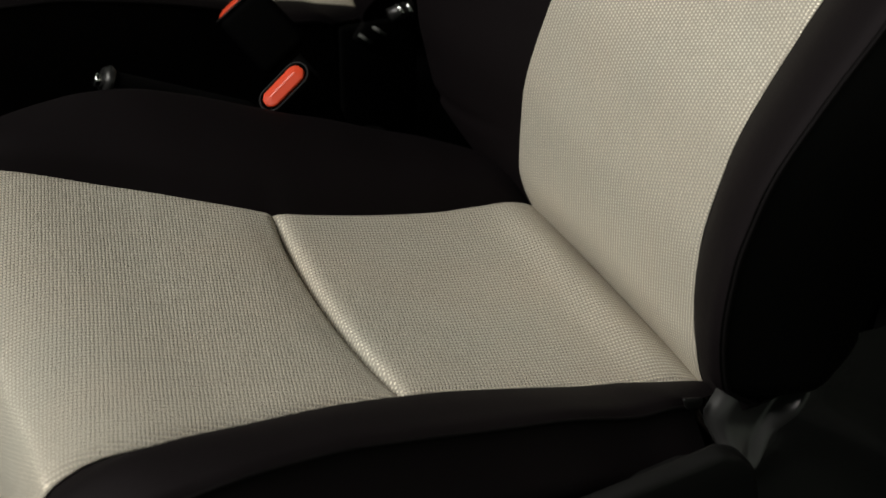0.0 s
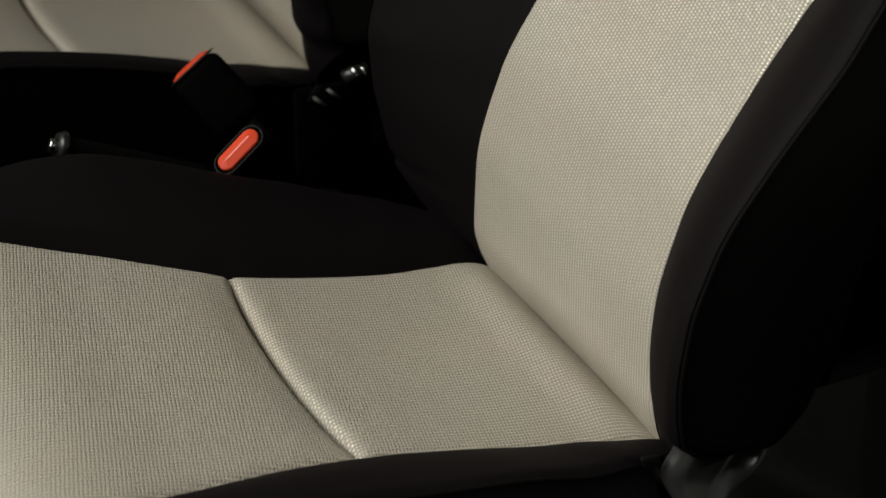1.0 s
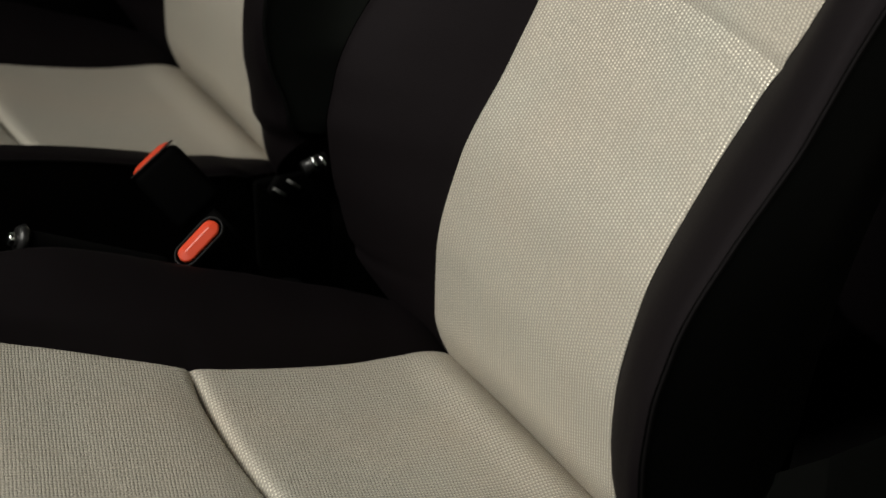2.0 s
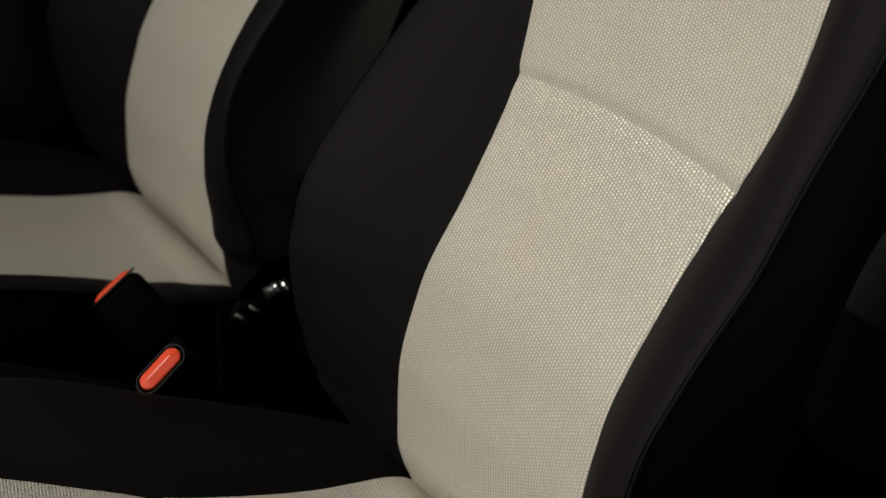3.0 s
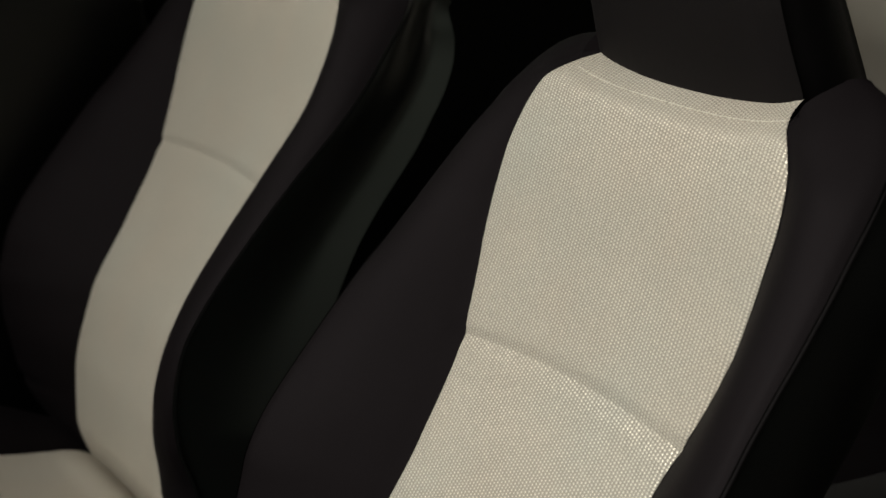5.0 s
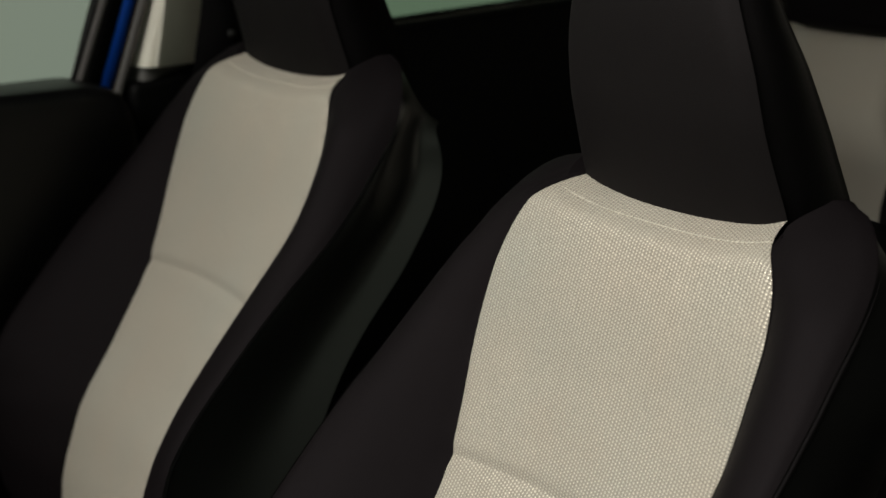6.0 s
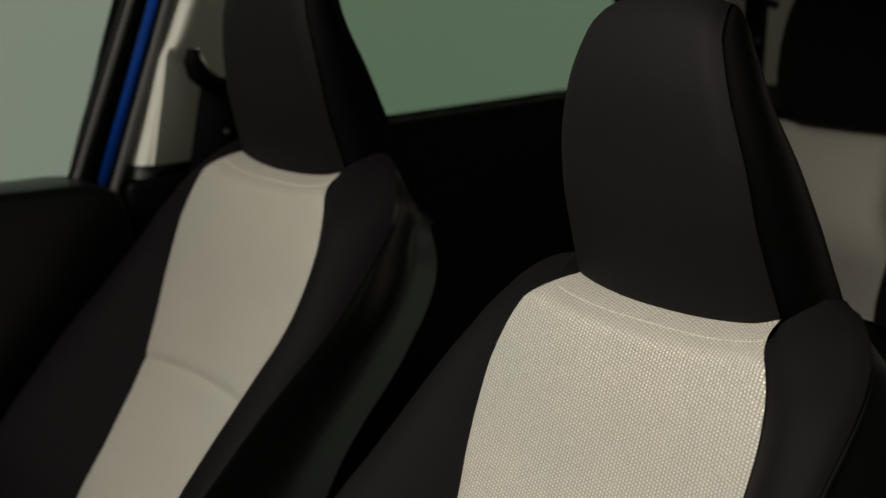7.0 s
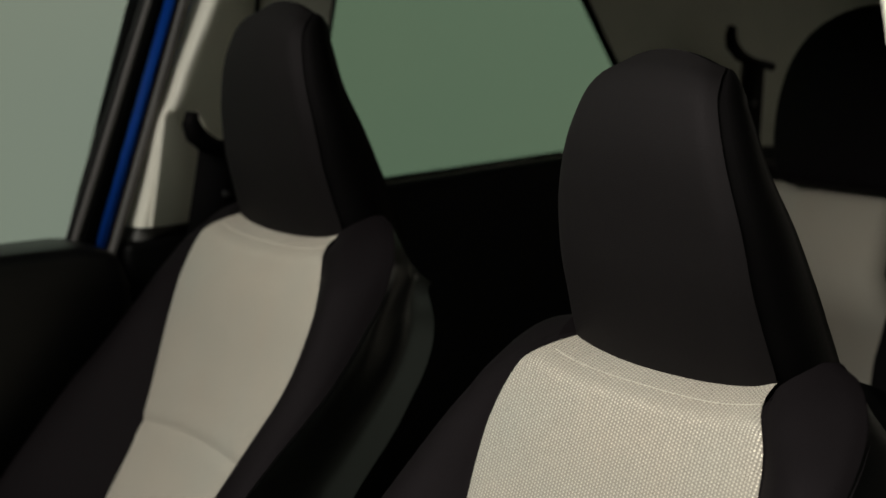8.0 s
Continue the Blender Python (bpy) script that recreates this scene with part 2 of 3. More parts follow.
PIPE_X = spline((0.262, 0.045), (0.286, 0.014), (0.323, -0.014), (0.366, -0.030), (0.373, -0.043), (0.386, -0.0555), (0.43, -0.0610), (0.476, -0.0565), (0.51, -0.046), (0.544, -0.032), (0.58, -0.010), (0.622, 0.022), (0.678, 0.068), (0.745, 0.127), (0.79, 0.160), (0.82, 0.183), (0.85, 0.202), (0.87, 0.216), (0.88, 0.226), (0.885, 0.231))
PIPE_Y = spline((0.262, 0.236), (0.30, 0.246), (0.36, 0.250), (0.76, 0.250), (0.80, 0.246), (0.83, 0.240), (0.85, 0.230), (0.865, 0.216), (0.876, 0.198), (0.882, 0.180), (0.885, 0.162))
REAR_X = spline((0.262, 0.085), (0.35, 0.090), (0.45, 0.106), (0.59, 0.156), (0.705, 0.228), (0.80, 0.272), (0.84, 0.273), (0.86, 0.263), (0.875, 0.253), (0.882, 0.242), (0.885, 0.238))
BACK_TOP = 0.885
SEAM_Z = 0.640


def seam_line(y):
    return SEAM_Z + 0.006 * (1 - (y / 0.14) ** 2)


def back_seam(z, y):
    """How far the cloth is drawn in at the cross seam."""
    return 0.0024 * math.exp(-(((z - seam_line(y)) / 0.006) ** 2))


def roll_line(y):
    """The height at which the cloth turns back under the headrest."""
    return 0.853 - 0.010 * (1 - min(1.0, abs(y) / 0.132) ** 3.2)


# how the two bolsters of a seat differ from the mean shape, by side (1: far from the camera, -1: towards it)
LEFT_X = spline((0.262, 0.0), (0.30, 0.003), (0.33, -0.002), (0.357, -0.010), (0.366, -0.004), (0.373, 0.003), (0.386, 0.0115), (0.404, 0.0110), (0.43, 0.0065), (0.46, 0.001), (0.485, -0.004), (0.509, -0.0067), (0.532, -0.0095), (0.56, -0.0098), (0.60, -0.0075), (0.637, -0.0062), (0.67, -0.0045), (0.70, 0.0), (0.73, 0.002), (0.786, 0.009), (0.811, 0.0135), (0.835, 0.014), (0.86, 0.010), (0.885, 0.004))
LEFT_Y = spline((0.262, 0.0), (0.73, 0.0), (0.786, -0.007), (0.835, -0.011), (0.86, -0.012), (0.885, -0.008))
RIGHT_X = spline((0.262, 0.0), (0.52, 0.0), (0.57, 0.0055), (0.628, 0.0085), (0.66, 0.003), (0.69, -0.004), (0.73, -0.012), (0.765, -0.0155), (0.813, -0.0150), (0.829, -0.013), (0.845, -0.009), (0.86, -0.006), (0.885, -0.004))
FAR_X = spline(*[(z, LEFT_X(z) + d) for z, d in ((0.262, 0.0), (0.30, 0.012), (0.34, 0.020), (0.40, 0.021), (0.45, 0.015), (0.55, 0.010), (0.65, 0.010), (0.75, 0.008), (0.80, 0.0), (0.84, -0.004), (0.885, 0.0))])
NONE = spline((0, 0), (1, 0))
SHAPE = {"tuck": 0.0070, "height": 0.745, "reach": 0.050, "low": NONE, "skirt": 0.030, "drop": 0.0, "pinch": 0.0, "rear": NONE, "taper": 0.0, "pipe_x": {1: LEFT_X, -1: RIGHT_X}, "pipe_y": {1: LEFT_Y, -1: NONE}, "swell": {1: 0.0, -1: 0.0}}


def pipe_line(z, side):
    return PIPE_X(z) + SHAPE["pipe_x"][side](z), PIPE_Y(z) + SHAPE["pipe_y"][side](z)


def half_width(z, side):
    """The insert's half width; one bolster may reach further over it."""
    tuck = SHAPE["tuck"] * math.exp(-(((z - SHAPE["height"]) / SHAPE["reach"]) ** 2)) if side < 0 else 0.0
    if side > 0:
        tuck = SHAPE["pinch"] * math.exp(-(((z - 0.44) / 0.06) ** 2))
    else:
        tuck -= 1.7 * SHAPE["pinch"] * math.exp(-(((z - 0.31) / 0.040) ** 2))
    return BACK_W(z) - tuck


def back_point(z, y):
    w = half_width(z, -1 if y < 0 else 1)
    r = y / w
    hollow = 0.004 * (1 - r * r)
    edge = 0.0013 * max(0.0, (abs(r) - 0.95) / 0.05) ** 2
    over = min(0.034, max(0.0, z - roll_line(y) + 0.014))
    hollow += 0.0016 * math.exp(-(((z - roll_line(y) - 0.002) / 0.0022) ** 2))
    return Vector((BACK_X(z) + hollow * max(0.0, 1 - over / 0.03) + back_seam(z, y) + edge + 38 * over * over, y, z))


def low_edge(t, side):
    """The bolster's lower edge: from the crease (t 0) up to the piping's foot (t 1)."""
    return 0.262 + 0.104 * t ** (0.8 if side > 0 else 1.15)


def top_edge(t):
    """The shoulder: low beside the headrest, high at the piping."""
    return 0.853 + 0.032 * (1 - (1 - t) ** 2)


def shoulder_drop(z, side):
    """The inboard shoulder is cut lower than the door-side one."""
    return 0.012 * min(1.0, max(0.0, (z - 0.79) / 0.09)) ** 1.5 if side > 0 else 0.0


def bolster_point(z, t, side):
    """From the insert's edge (t 0) over the bolster to the piping (t 1)."""
    w, xi, (xp, yp) = half_width(z, side), BACK_X(z), pipe_line(z, side)
    y = w + (yp - w) * t
    x = xi + (xp - xi) * t - (0.009 + SHAPE["swell"][side] + 0.006 * max(0.0, min(1.0, (z - 0.55) / 0.15))) * math.sin(math.pi * t ** 1.25) * min(1, (BACK_TOP - z) / 0.06)
    start = min(0.018, back_point(z, side * w).x + 0.0007 - xi)
    x += start * math.exp(-((t / (0.10 + 12 * max(0.0, z - 0.845))) ** 2)) + 0.004 * math.exp(-(((1 - t) / 0.04) ** 2))
    return Vector((x, side * y, z - shoulder_drop(z, side) * min(1.0, 2.5 * t)))


def side_point(z, t, side):
    """From the piping (t 0) back to the rear shell (t 1)."""
    (xp, yp), xr = pipe_line(z, side), REAR_X(z) + (SHAPE["rear"](z) if side < 0 else 0.0)
    bulge = 0.012 * math.sin(math.pi * min(1, t * 1.15)) * min(1, (xr - xp) / 0.06) - 0.018 * t * t - 0.020 * t ** 6
    if side < 0 and SHAPE["taper"]:
        # behind its piping this panel is drawn in and leans in as it rises, to catch a sheen
        k = min(1.0, t / 0.78)
        k = k * k * (3 - 2 * k)
        yp += (max(yp, 0.246) - yp) * k
        bulge = -SHAPE["taper"] * k * max(0.0, z - 0.45)
    fall = 0.062 if side < 0 and SHAPE["taper"] else 0.035
    drawn_in = 0.0 if side < 0 and SHAPE["taper"] else 0.060 * t * min(1.0, max(0.0, (z - 0.78) / 0.09)) ** 1.5
    return Vector((xp + (xr - xp) * t + 0.003 * (1 - t), side * (yp + bulge - drawn_in), z - shoulder_drop(z, side) - fall * t * min(1.0, max(0.0, (z - 0.80) / 0.085)) ** 1.5))


PANEL_FOOT = spline((0, 0.362), (0.06, 0.3592), (0.33, 0.3524), (0.62, 0.361), (0.85, 0.370), (1, 0.378))


def side_panel(s, t, side):
    """The side panel, its lower edge rolled in and rising to the rear."""
    z = PANEL_FOOT(t)
    p = side_point(z + (BACK_TOP - z) * s, t, side)
    p.y -= side * 0.022 * math.exp(-((s / 0.022) ** 2))
    return p


def shell_point(z, t):
    y = PIPE_Y(z) - 0.038 - SHAPE["taper"] * max(0.0, z - 0.45)
    a = t * 2 - 1
    return Vector((REAR_X(z) + 0.028 * (1 - a ** 4) * min(1, (BACK_TOP - z) / 0.05), y * a, z))


def arc(fn, lo, hi, n=80):
    """A table of a line's length from lo, for even cloth."""
    xs = np.linspace(lo, hi, n)
    pts = [fn(x) for x in xs]
    return xs, np.concatenate([[0], np.cumsum([(b - a).length for a, b in zip(pts, pts[1:])])])


# cushion: parameter s runs from the crease forward and down over the front edge
CUSH_X = spline((0, 0.030), (0.02, 0.019), (0.05, 0.009), (0.08, -0.006), (0.11, -0.024), (0.15, -0.046), (0.3, -0.10), (0.5, -0.20), (0.7, -0.34), (0.85, -0.44), (0.90, -0.474), (0.94, -0.490), (0.97, -0.497), (1.0, -0.495))
CUSH_Z = spline((0, 0.25), (0.02, 0.277), (0.05, 0.2965), (0.08, 0.3060), (0.11, 0.3108), (0.15, 0.3142), (0.3, 0.3235), (0.5, 0.347), (0.7, 0.386), (0.85, 0.409), (0.90, 0.401), (0.94, 0.374), (0.97, 0.325), (1.0, 0.24))
CUSH_W = spline((0, 0.142), (0.05, 0.144), (0.15, 0.141), (0.25, 0.136), (0.35, 0.1335), (0.5, 0.1315), (0.56, 0.1365), (0.614, 0.145), (0.67, 0.157), (0.73, 0.169), (0.79, 0.181), (0.85, 0.194), (0.90, 0.203), (1.0, 0.205))
CPIPE_X = spline((0, 0.035), (0.05, -0.002), (0.3, -0.10), (0.5, -0.20), (0.7, -0.34), (0.82, -0.415), (0.88, -0.450), (0.93, -0.475), (0.97, -0.487), (1.0, -0.488))
CPIPE_Z = spline((0, 0.285), (0.05, 0.312), (0.18, 0.340), (0.3, 0.3565), (0.4, 0.376), (0.5, 0.393), (0.6, 0.410), (0.67, 0.4185), (0.74, 0.4195), (0.82, 0.414), (0.88, 0.398), (0.93, 0.366), (0.97, 0.315), (1.0, 0.24))
CPIPE_Y = spline((0, 0.206), (0.05, 0.211), (0.5, 0.231), (0.8, 0.250), (0.9, 0.249), (1.0, 0.240))
CSEAM = 0.540
LIFT = {1: spline((0, 0), (0.30, -0.001), (0.45, -0.002), (0.52, 0.001), (0.58, 0.006), (0.64, 0.0095), (0.70, 0.009), (0.76, 0.004), (0.82, 0), (0.9, -0.003), (1, 0)), -1: spline((0, 0.012), (0.05, 0.017), (0.12, 0.015), (0.2, 0.014), (0.3, 0.006), (0.41, 0.0005), (0.55, -0.005), (0.65, -0.003), (0.75, 0), (1, 0))}


def cushion_seam(s, y):
    centre = CSEAM + 0.012 * (1 - (y / 0.133) ** 2)
    d = s - centre
    front = math.exp(-((d / 0.027) ** 2)) if d > 0 else math.exp(-((d / 0.013) ** 2))
    groove = 0.012 * math.exp(-((d / 0.0040) ** 2))
    return (0.0050 * front + groove) * (1 - 0.85 * min(1.0, abs(y) / 0.136) ** 6)


def cushion_point(s, y):
    w = CUSH_W(s)
    r = y / w
    down = 0.004 * (1 - r * r) * max(0.0, min(1.0, (s - 0.03) / 0.40)) + cushion_seam(s, y) + 0.004 * max(0.0, (abs(r) - 0.95) / 0.05) ** 2
    down -= 0.006 * math.exp(-(((s - 0.105) / 0.035) ** 2)) * (1 - r ** 4)
    crown = -0.0003 * (1 - r * r) * math.exp(-(((s - 0.485) / 0.03) ** 2))
    wide = 0.0045 * max(0.0, r) * math.exp(-(((s - 0.68) / 0.12) ** 2))
    wide += 0.010 * max(0.0, -r) * math.exp(-(((s - 0.88) / 0.06) ** 2))
    return Vector((CUSH_X(s) + 0.5 * down * max(0, (s - 0.85) / 0.15), y + wide, CUSH_Z(s) - SHAPE["drop"] - down * (1 - max(0, (s - 0.85) / 0.15)) - crown))


def cushion_bolster(s, t, side):
    w, xi, zi, yp, xp, zp = CUSH_W(s), CUSH_X(s), CUSH_Z(s) - SHAPE["drop"], CPIPE_Y(s), CPIPE_X(s), CPIPE_Z(s) - SHAPE["drop"]
    zp += LIFT[side](s) - (SHAPE["low"](s) if side < 0 else 0.0)
    e = (0.014 * math.sin(math.pi * t ** 0.85) ** 0.8 if side > 0 else 0.009 * math.sin(math.pi * t) ** 0.8) - 0.003 * math.exp(-(((1 - t) / 0.04) ** 2))
    k = max(0.0, (s - 0.85) / 0.15)
    edge = cushion_point(s, side * w) - Vector((xi, side * w, zi))
    edge += Vector((0.002 * k, 0, -0.002 * (1 - k)))
    return Vector((xi + (xp - xi) * t - e * k, side * (w + (yp - w) * t), zi + (zp - zi) * t + e * (1 - k))) + edge * math.exp(-((t / 0.12) ** 2))


def cushion_side(s, t, side):
    yp, xp, zp = CPIPE_Y(s), CPIPE_X(s), CPIPE_Z(s) - SHAPE["drop"] + LIFT[side](s) - (SHAPE["low"](s) if side < 0 else 0.0)
    z = zp + (0.205 - zp) * t
    skirt = SHAPE["skirt"] * min(1.0, t / 0.22) ** 1.3 if side < 0 else 0.010 * math.sin(math.pi * min(1, 1.3 * t))
    return Vector((xp + 0.012 * t, side * (yp + skirt - 0.012 * t), z - 0.003 * (1 - t)))


def cushion_start(t, side):
    """The bolster on the camera's side is cut back at its outer rear corner."""
    return 0.005 + 0.165 * t ** 2.5 if side < 0 else 0.0


def build_headrest(seat):
    """A padded wedge: wide and deep at the foot, narrow and thin at the top, with one band sewn on round its front."""
    lo, hi = 0.809, 1.0905
    half = spline((0.0, 0.124), (0.20, 0.1245), (0.32, 0.1210), (0.54, 0.1145), (0.735, 0.0985), (0.88, 0.082), (0.95, 0.0735), (1.0, 0.060))
    face = spline((0.0, 0.2225), (0.10, 0.2185), (0.18, 0.2135), (0.30, 0.2035), (0.46, 0.1920), (0.73, 0.184), (0.88, 0.1895), (0.95, 0.199), (1.0, 0.214))
    depth = spline((0.0, 0.074), (0.17, 0.0815), (0.37, 0.0795), (0.53, 0.0705), (0.70, 0.057), (0.84, 0.049), (0.94, 0.040), (1.0, 0.028))

    def height(s):
        return 1 - (1 - s) ** 1.8

    def front(s, t):
        a = 2 * t - 1
        k = height(s)
        foot = (1 - k) ** 5
        x = face(k) - 0.009 * (1 - a * a) * (1 - k ** 8) + 0.0015 * (1 - a ** 4) * foot
        edge = 0.0065 * max(0.0, (abs(a) - 0.82) / 0.18) ** 2.2
        corner = max(0.0, 1 - k / 0.16) ** 2 * abs(a) ** 9
        return Vector((x + edge + 0.012 * corner, 0.0075 + (half(k) - 0.006 * corner) * a, lo + (hi - lo) * k - 0.008 * (1 - a ** 4) * foot - 0.012 * a * a * k ** 10 + 0.010 * corner))

    def rear(s, t):
        a = 2 * t - 1
        k = height(s)
        p = front(s, t)
        return Vector((face(k) + depth(k) + 0.012 * (1 - a ** 4) * (1 - k ** 6), 0.0075 + (p.y - 0.0075) * 0.84, p.z - 0.016 * k ** 8))

    n = 48
    outline = [(k / n, 1.0) for k in range(n)] + [(1.0, 1 - k / 24) for k in range(24)] + [(1 - k / n, 0.0) for k in range(n + 1)]
    last = len(outline) - 1

    def band(u, t):
        s, a = outline[round(u * last)]
        p, q = front(s, a), rear(s, a)
        swell = math.sin(math.pi * min(1.0, 1.05 * t)) * (0.013 - 0.009 * height(s) ** 8)
        ridge = 0.0016 * math.exp(-(((t - 0.03) / 0.10) ** 2))
        out = Vector((0, (2 * a - 1) * (1 - 0.6 * height(s) ** 10), 1.2 * height(s) ** 12 * (1 - 0.4 * abs(2 * a - 1)))).normalized()
        return p.lerp(q, t) + out * (swell - ridge)

    head = part("headrest", sheet(front, 48, 32, flip=True), HEAD_CLOTH, seat, "black cloth front of the headrest")
    part("headrest_band", sheet(band, last, 14, flip=True), BLACK_SIDE, head)
    part("headrest_rear", sheet(rear, 48, 20), BLACK_SIDE, head)
    foot = bmesh.new()
    a = [foot.verts.new(front(0, t / 20)) for t in range(21)]
    b = [foot.verts.new(rear(0, t / 20)) for t in range(21)]
    for k in range(20):
        foot.faces.new((a[k], a[k + 1], b[k + 1], b[k]))
    part("headrest_foot", foot, BLACK_CLOTH, head)
    part("piping", tube([band(k / last, 0.0) for k in range(last + 1)], 0.0007, 6), BLACK_CLOTH, head)


def build_seat(outboard):
    seat = empty("front_seat")
    # backrest inserts
    zs, ls = arc(lambda z: back_point(z, 0.0), 0.262, BACK_TOP)
    length = lambda z: float(np.interp(z, zs, ls))

    def insert(upper):
        def at(s, t):
            r = 2 * t - 1
            m = seam_line(0.14 * r)
            z = m + (BACK_TOP - m) * s if upper else 0.262 + (m - 0.262) * s
            return z, half_width(z, -1 if r < 0 else 1) * r

        return sheet(lambda s, t: back_point(*at(s, t)), 90, 44, lambda s, t: (at(s, t)[1], length(at(s, t)[0])), flip=True)

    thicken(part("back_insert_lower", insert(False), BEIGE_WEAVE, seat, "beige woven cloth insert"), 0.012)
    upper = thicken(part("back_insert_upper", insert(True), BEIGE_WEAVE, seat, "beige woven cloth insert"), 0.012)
    span = lambda s: 0.262 + (0.866 - 0.262) * s
    for side in (1, -1):
        bolster = part("back_bolster", sheet(lambda s, t: bolster_point(low_edge(t, side) + (top_edge(t) - low_edge(t, side)) * s, t, side), 90, 24, flip=side > 0), BLACK_CLOTH, seat)
        part("back_side_panel", sheet(lambda s, t: side_panel(s, t, side), 90, 18, flip=side > 0), SHEEN_VINYL if side < 0 and not outboard else SIDE_VINYL, seat)
        part("back_shoulder", sheet(lambda s, t: bolster_point(top_edge(t), t, side).lerp(Vector((0.264, side * (0.09 + 0.06 * t), 0.845)), s) + Vector((0, 0, 0.010 * math.sin(math.pi * s))), 10, 16, flip=side > 0), BLACK_CLOTH, seat)
        part("back_piping", tube([bolster_point(0.366 + (BACK_TOP - 0.366) * k / 90, 1.0, side) + Vector((0.002, side * 0.001, 0)) for k in range(85)], lambda u: (0.0016 if outboard else 0.0008) * min(1.0, (1 - u) / 0.10 + 0.06), 8), BLACK_SIDE if outboard else MATT_BLACK, bolster)
        part("back_underside", sheet(lambda s, t: bolster_point(low_edge(t, side), t, side) + s * Vector((0.10, -side * 0.03 * t, 0.01 * t)) - Vector((0, 0, 0.010 * math.sin(math.pi * s))), 10, 16, flip=side < 0), BLACK_SIDE, seat)
    part("back_shell", sheet(lambda s, t: shell_point(span(s), t), 60, 20), BLACK_SHELL, seat, "smooth black rear shell")
    # cushion
    ss, cl = arc(lambda s: cushion_point(s, 0.0), 0.0, 1.0, 160)
    clength = lambda s: float(np.interp(s, ss, cl))

    def cushion(front):
        def split(y):
            return CSEAM + 0.012 * (1 - (y / 0.133) ** 2)

        def place_uv(s, t):
            r = 2 * t - 1
            m = split(0.133 * r)
            k = (m + (1.0 - m) * s) if front else m * s
            return k, CUSH_W(k) * r

        return sheet(lambda s, t: cushion_point(*place_uv(s, t)), 80, 44, lambda s, t: (place_uv(s, t)[1], -clength(place_uv(s, t)[0])))

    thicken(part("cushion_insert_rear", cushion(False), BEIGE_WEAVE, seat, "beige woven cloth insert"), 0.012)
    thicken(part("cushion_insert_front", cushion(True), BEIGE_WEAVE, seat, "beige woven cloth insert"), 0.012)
    for side in (1, -1):
        bolster = part("cushion_bolster", sheet(lambda s, t: cushion_bolster(cushion_start(t, side) + (1 - cushion_start(t, side)) * s, t, side), 80, 22, flip=side < 0), BLACK_CLOTH, seat)
        part("cushion_side_panel", sheet(lambda s, t: cushion_side(cushion_start(1, side) + (1 - cushion_start(1, side)) * s, t, side), 80, 28, flip=side < 0), BLACK_CLOTH if side < 0 and outboard else BLACK_SIDE, seat)
        part("cushion_piping", tube([cushion_bolster(k / 80, 1.0, side) + Vector((0, side * 0.001, -0.001)) for k in range(14 if side < 0 else 3, 80)], 0.0016, 8), BLACK_SIDE, bolster)
    part("seat_pan", box((-0.47, -0.20, 0.10), (0.06, 0.20, 0.215), 0.02), MATT_BLACK, seat)
    for side in (1, -1):
        part("seat_rail", box((-0.46, side * 0.19 - 0.02, 0.02), (0.12, side * 0.19 + 0.02, 0.10), 0.006), MATT_BLACK, seat)
    if outboard:
        # moulded side cover and the recliner's rounded cover behind it
        part("side_cover", prism([(-0.40, 0.16), (-0.40, 0.314), (-0.30, 0.328), (-0.163, 0.3425), (-0.084, 0.353), (-0.064, 0.3565), (-0.050, 0.350), (-0.039, 0.336), (-0.034, 0.314), (-0.032, 0.16)], -0.279, -0.262, "y", 0.005, 3), BLACK_SHELL, seat, "satin black plastic side cover")
        part("cover_ledge", prism([(-0.40, 0.27), (-0.40, 0.296), (-0.178, 0.322), (-0.131, 0.330), (-0.080, 0.338), (-0.066, 0.334), (-0.058, 0.29)], -0.258, -0.244, "y", 0.004, 3), BLACK_SHELL, seat)

        part("cover_tab", prism([(-0.0640, 0.3625), (-0.0485, 0.3590), (-0.0494, 0.3534), (-0.0569, 0.3505), (-0.0612, 0.3539)], -0.2245, -0.2205, "y", 0.0015), BLACK_SHELL, seat, "small black plastic tab")

        def rise(a, b, x):
            u = min(max((x - a) / (b - a), 0.0), 1.0)
            return u * u * (3 - 2 * u)

        def roll(d, r):
            return r - math.sqrt(max(0.0, r * r - (r - d) ** 2)) if d < r else 0.0

        nose = spline((0.15, -0.040), (0.30, -0.038), (0.325, -0.042), (0.343, -0.047), (0.363, -0.037), (0.38, -0.030), (0.395, -0.022))

        def recliner(s, t):
            # a narrow neck under the backrest swells over a slanting ridge into a large rounded cover
            z = 0.15 + 0.245 * t ** 0.8
            x = nose(z) + 0.28 * s ** 1.6
            d = 0.80 * (x + 0.015) - 0.60 * (z - 0.356)
            e = 0.60 * (x + 0.015) + 0.80 * (z - 0.356)
            out = 0.232 + 0.005 * math.tanh((d + 0.035) / 0.045) + (0.006 + 0.011 * math.exp(-(((e - 0.012) / 0.022) ** 2))) * rise(0.0115, 0.0205, d)
            out += 0.017 * math.exp(-(((z - 0.317) / 0.016) ** 2) - ((x - nose(z)) / 0.030) ** 2) - roll(x - nose(z), 0.013)
            return Vector((x, -out + 0.10 * max(0.0, x - 0.10), z))

        part("recliner_cover", sheet(recliner, 190, 150, flip=True), DARK_PLASTIC, seat, "satin black plastic recliner cover")
    # thread that holds the cloth under the headrest
    thread = bmesh.new()
    for k in range(50):
        ys = [(-0.131 + 0.252 * (k + u) / 50) for u in (0.08, 0.5, 0.92)]
        pts = [back_point(roll_line(y) + 0.002, y) + Vector((-0.0002, 0, 0.0002)) for y in ys]
        join_into(thread, tube(pts, 0.0005, 6))
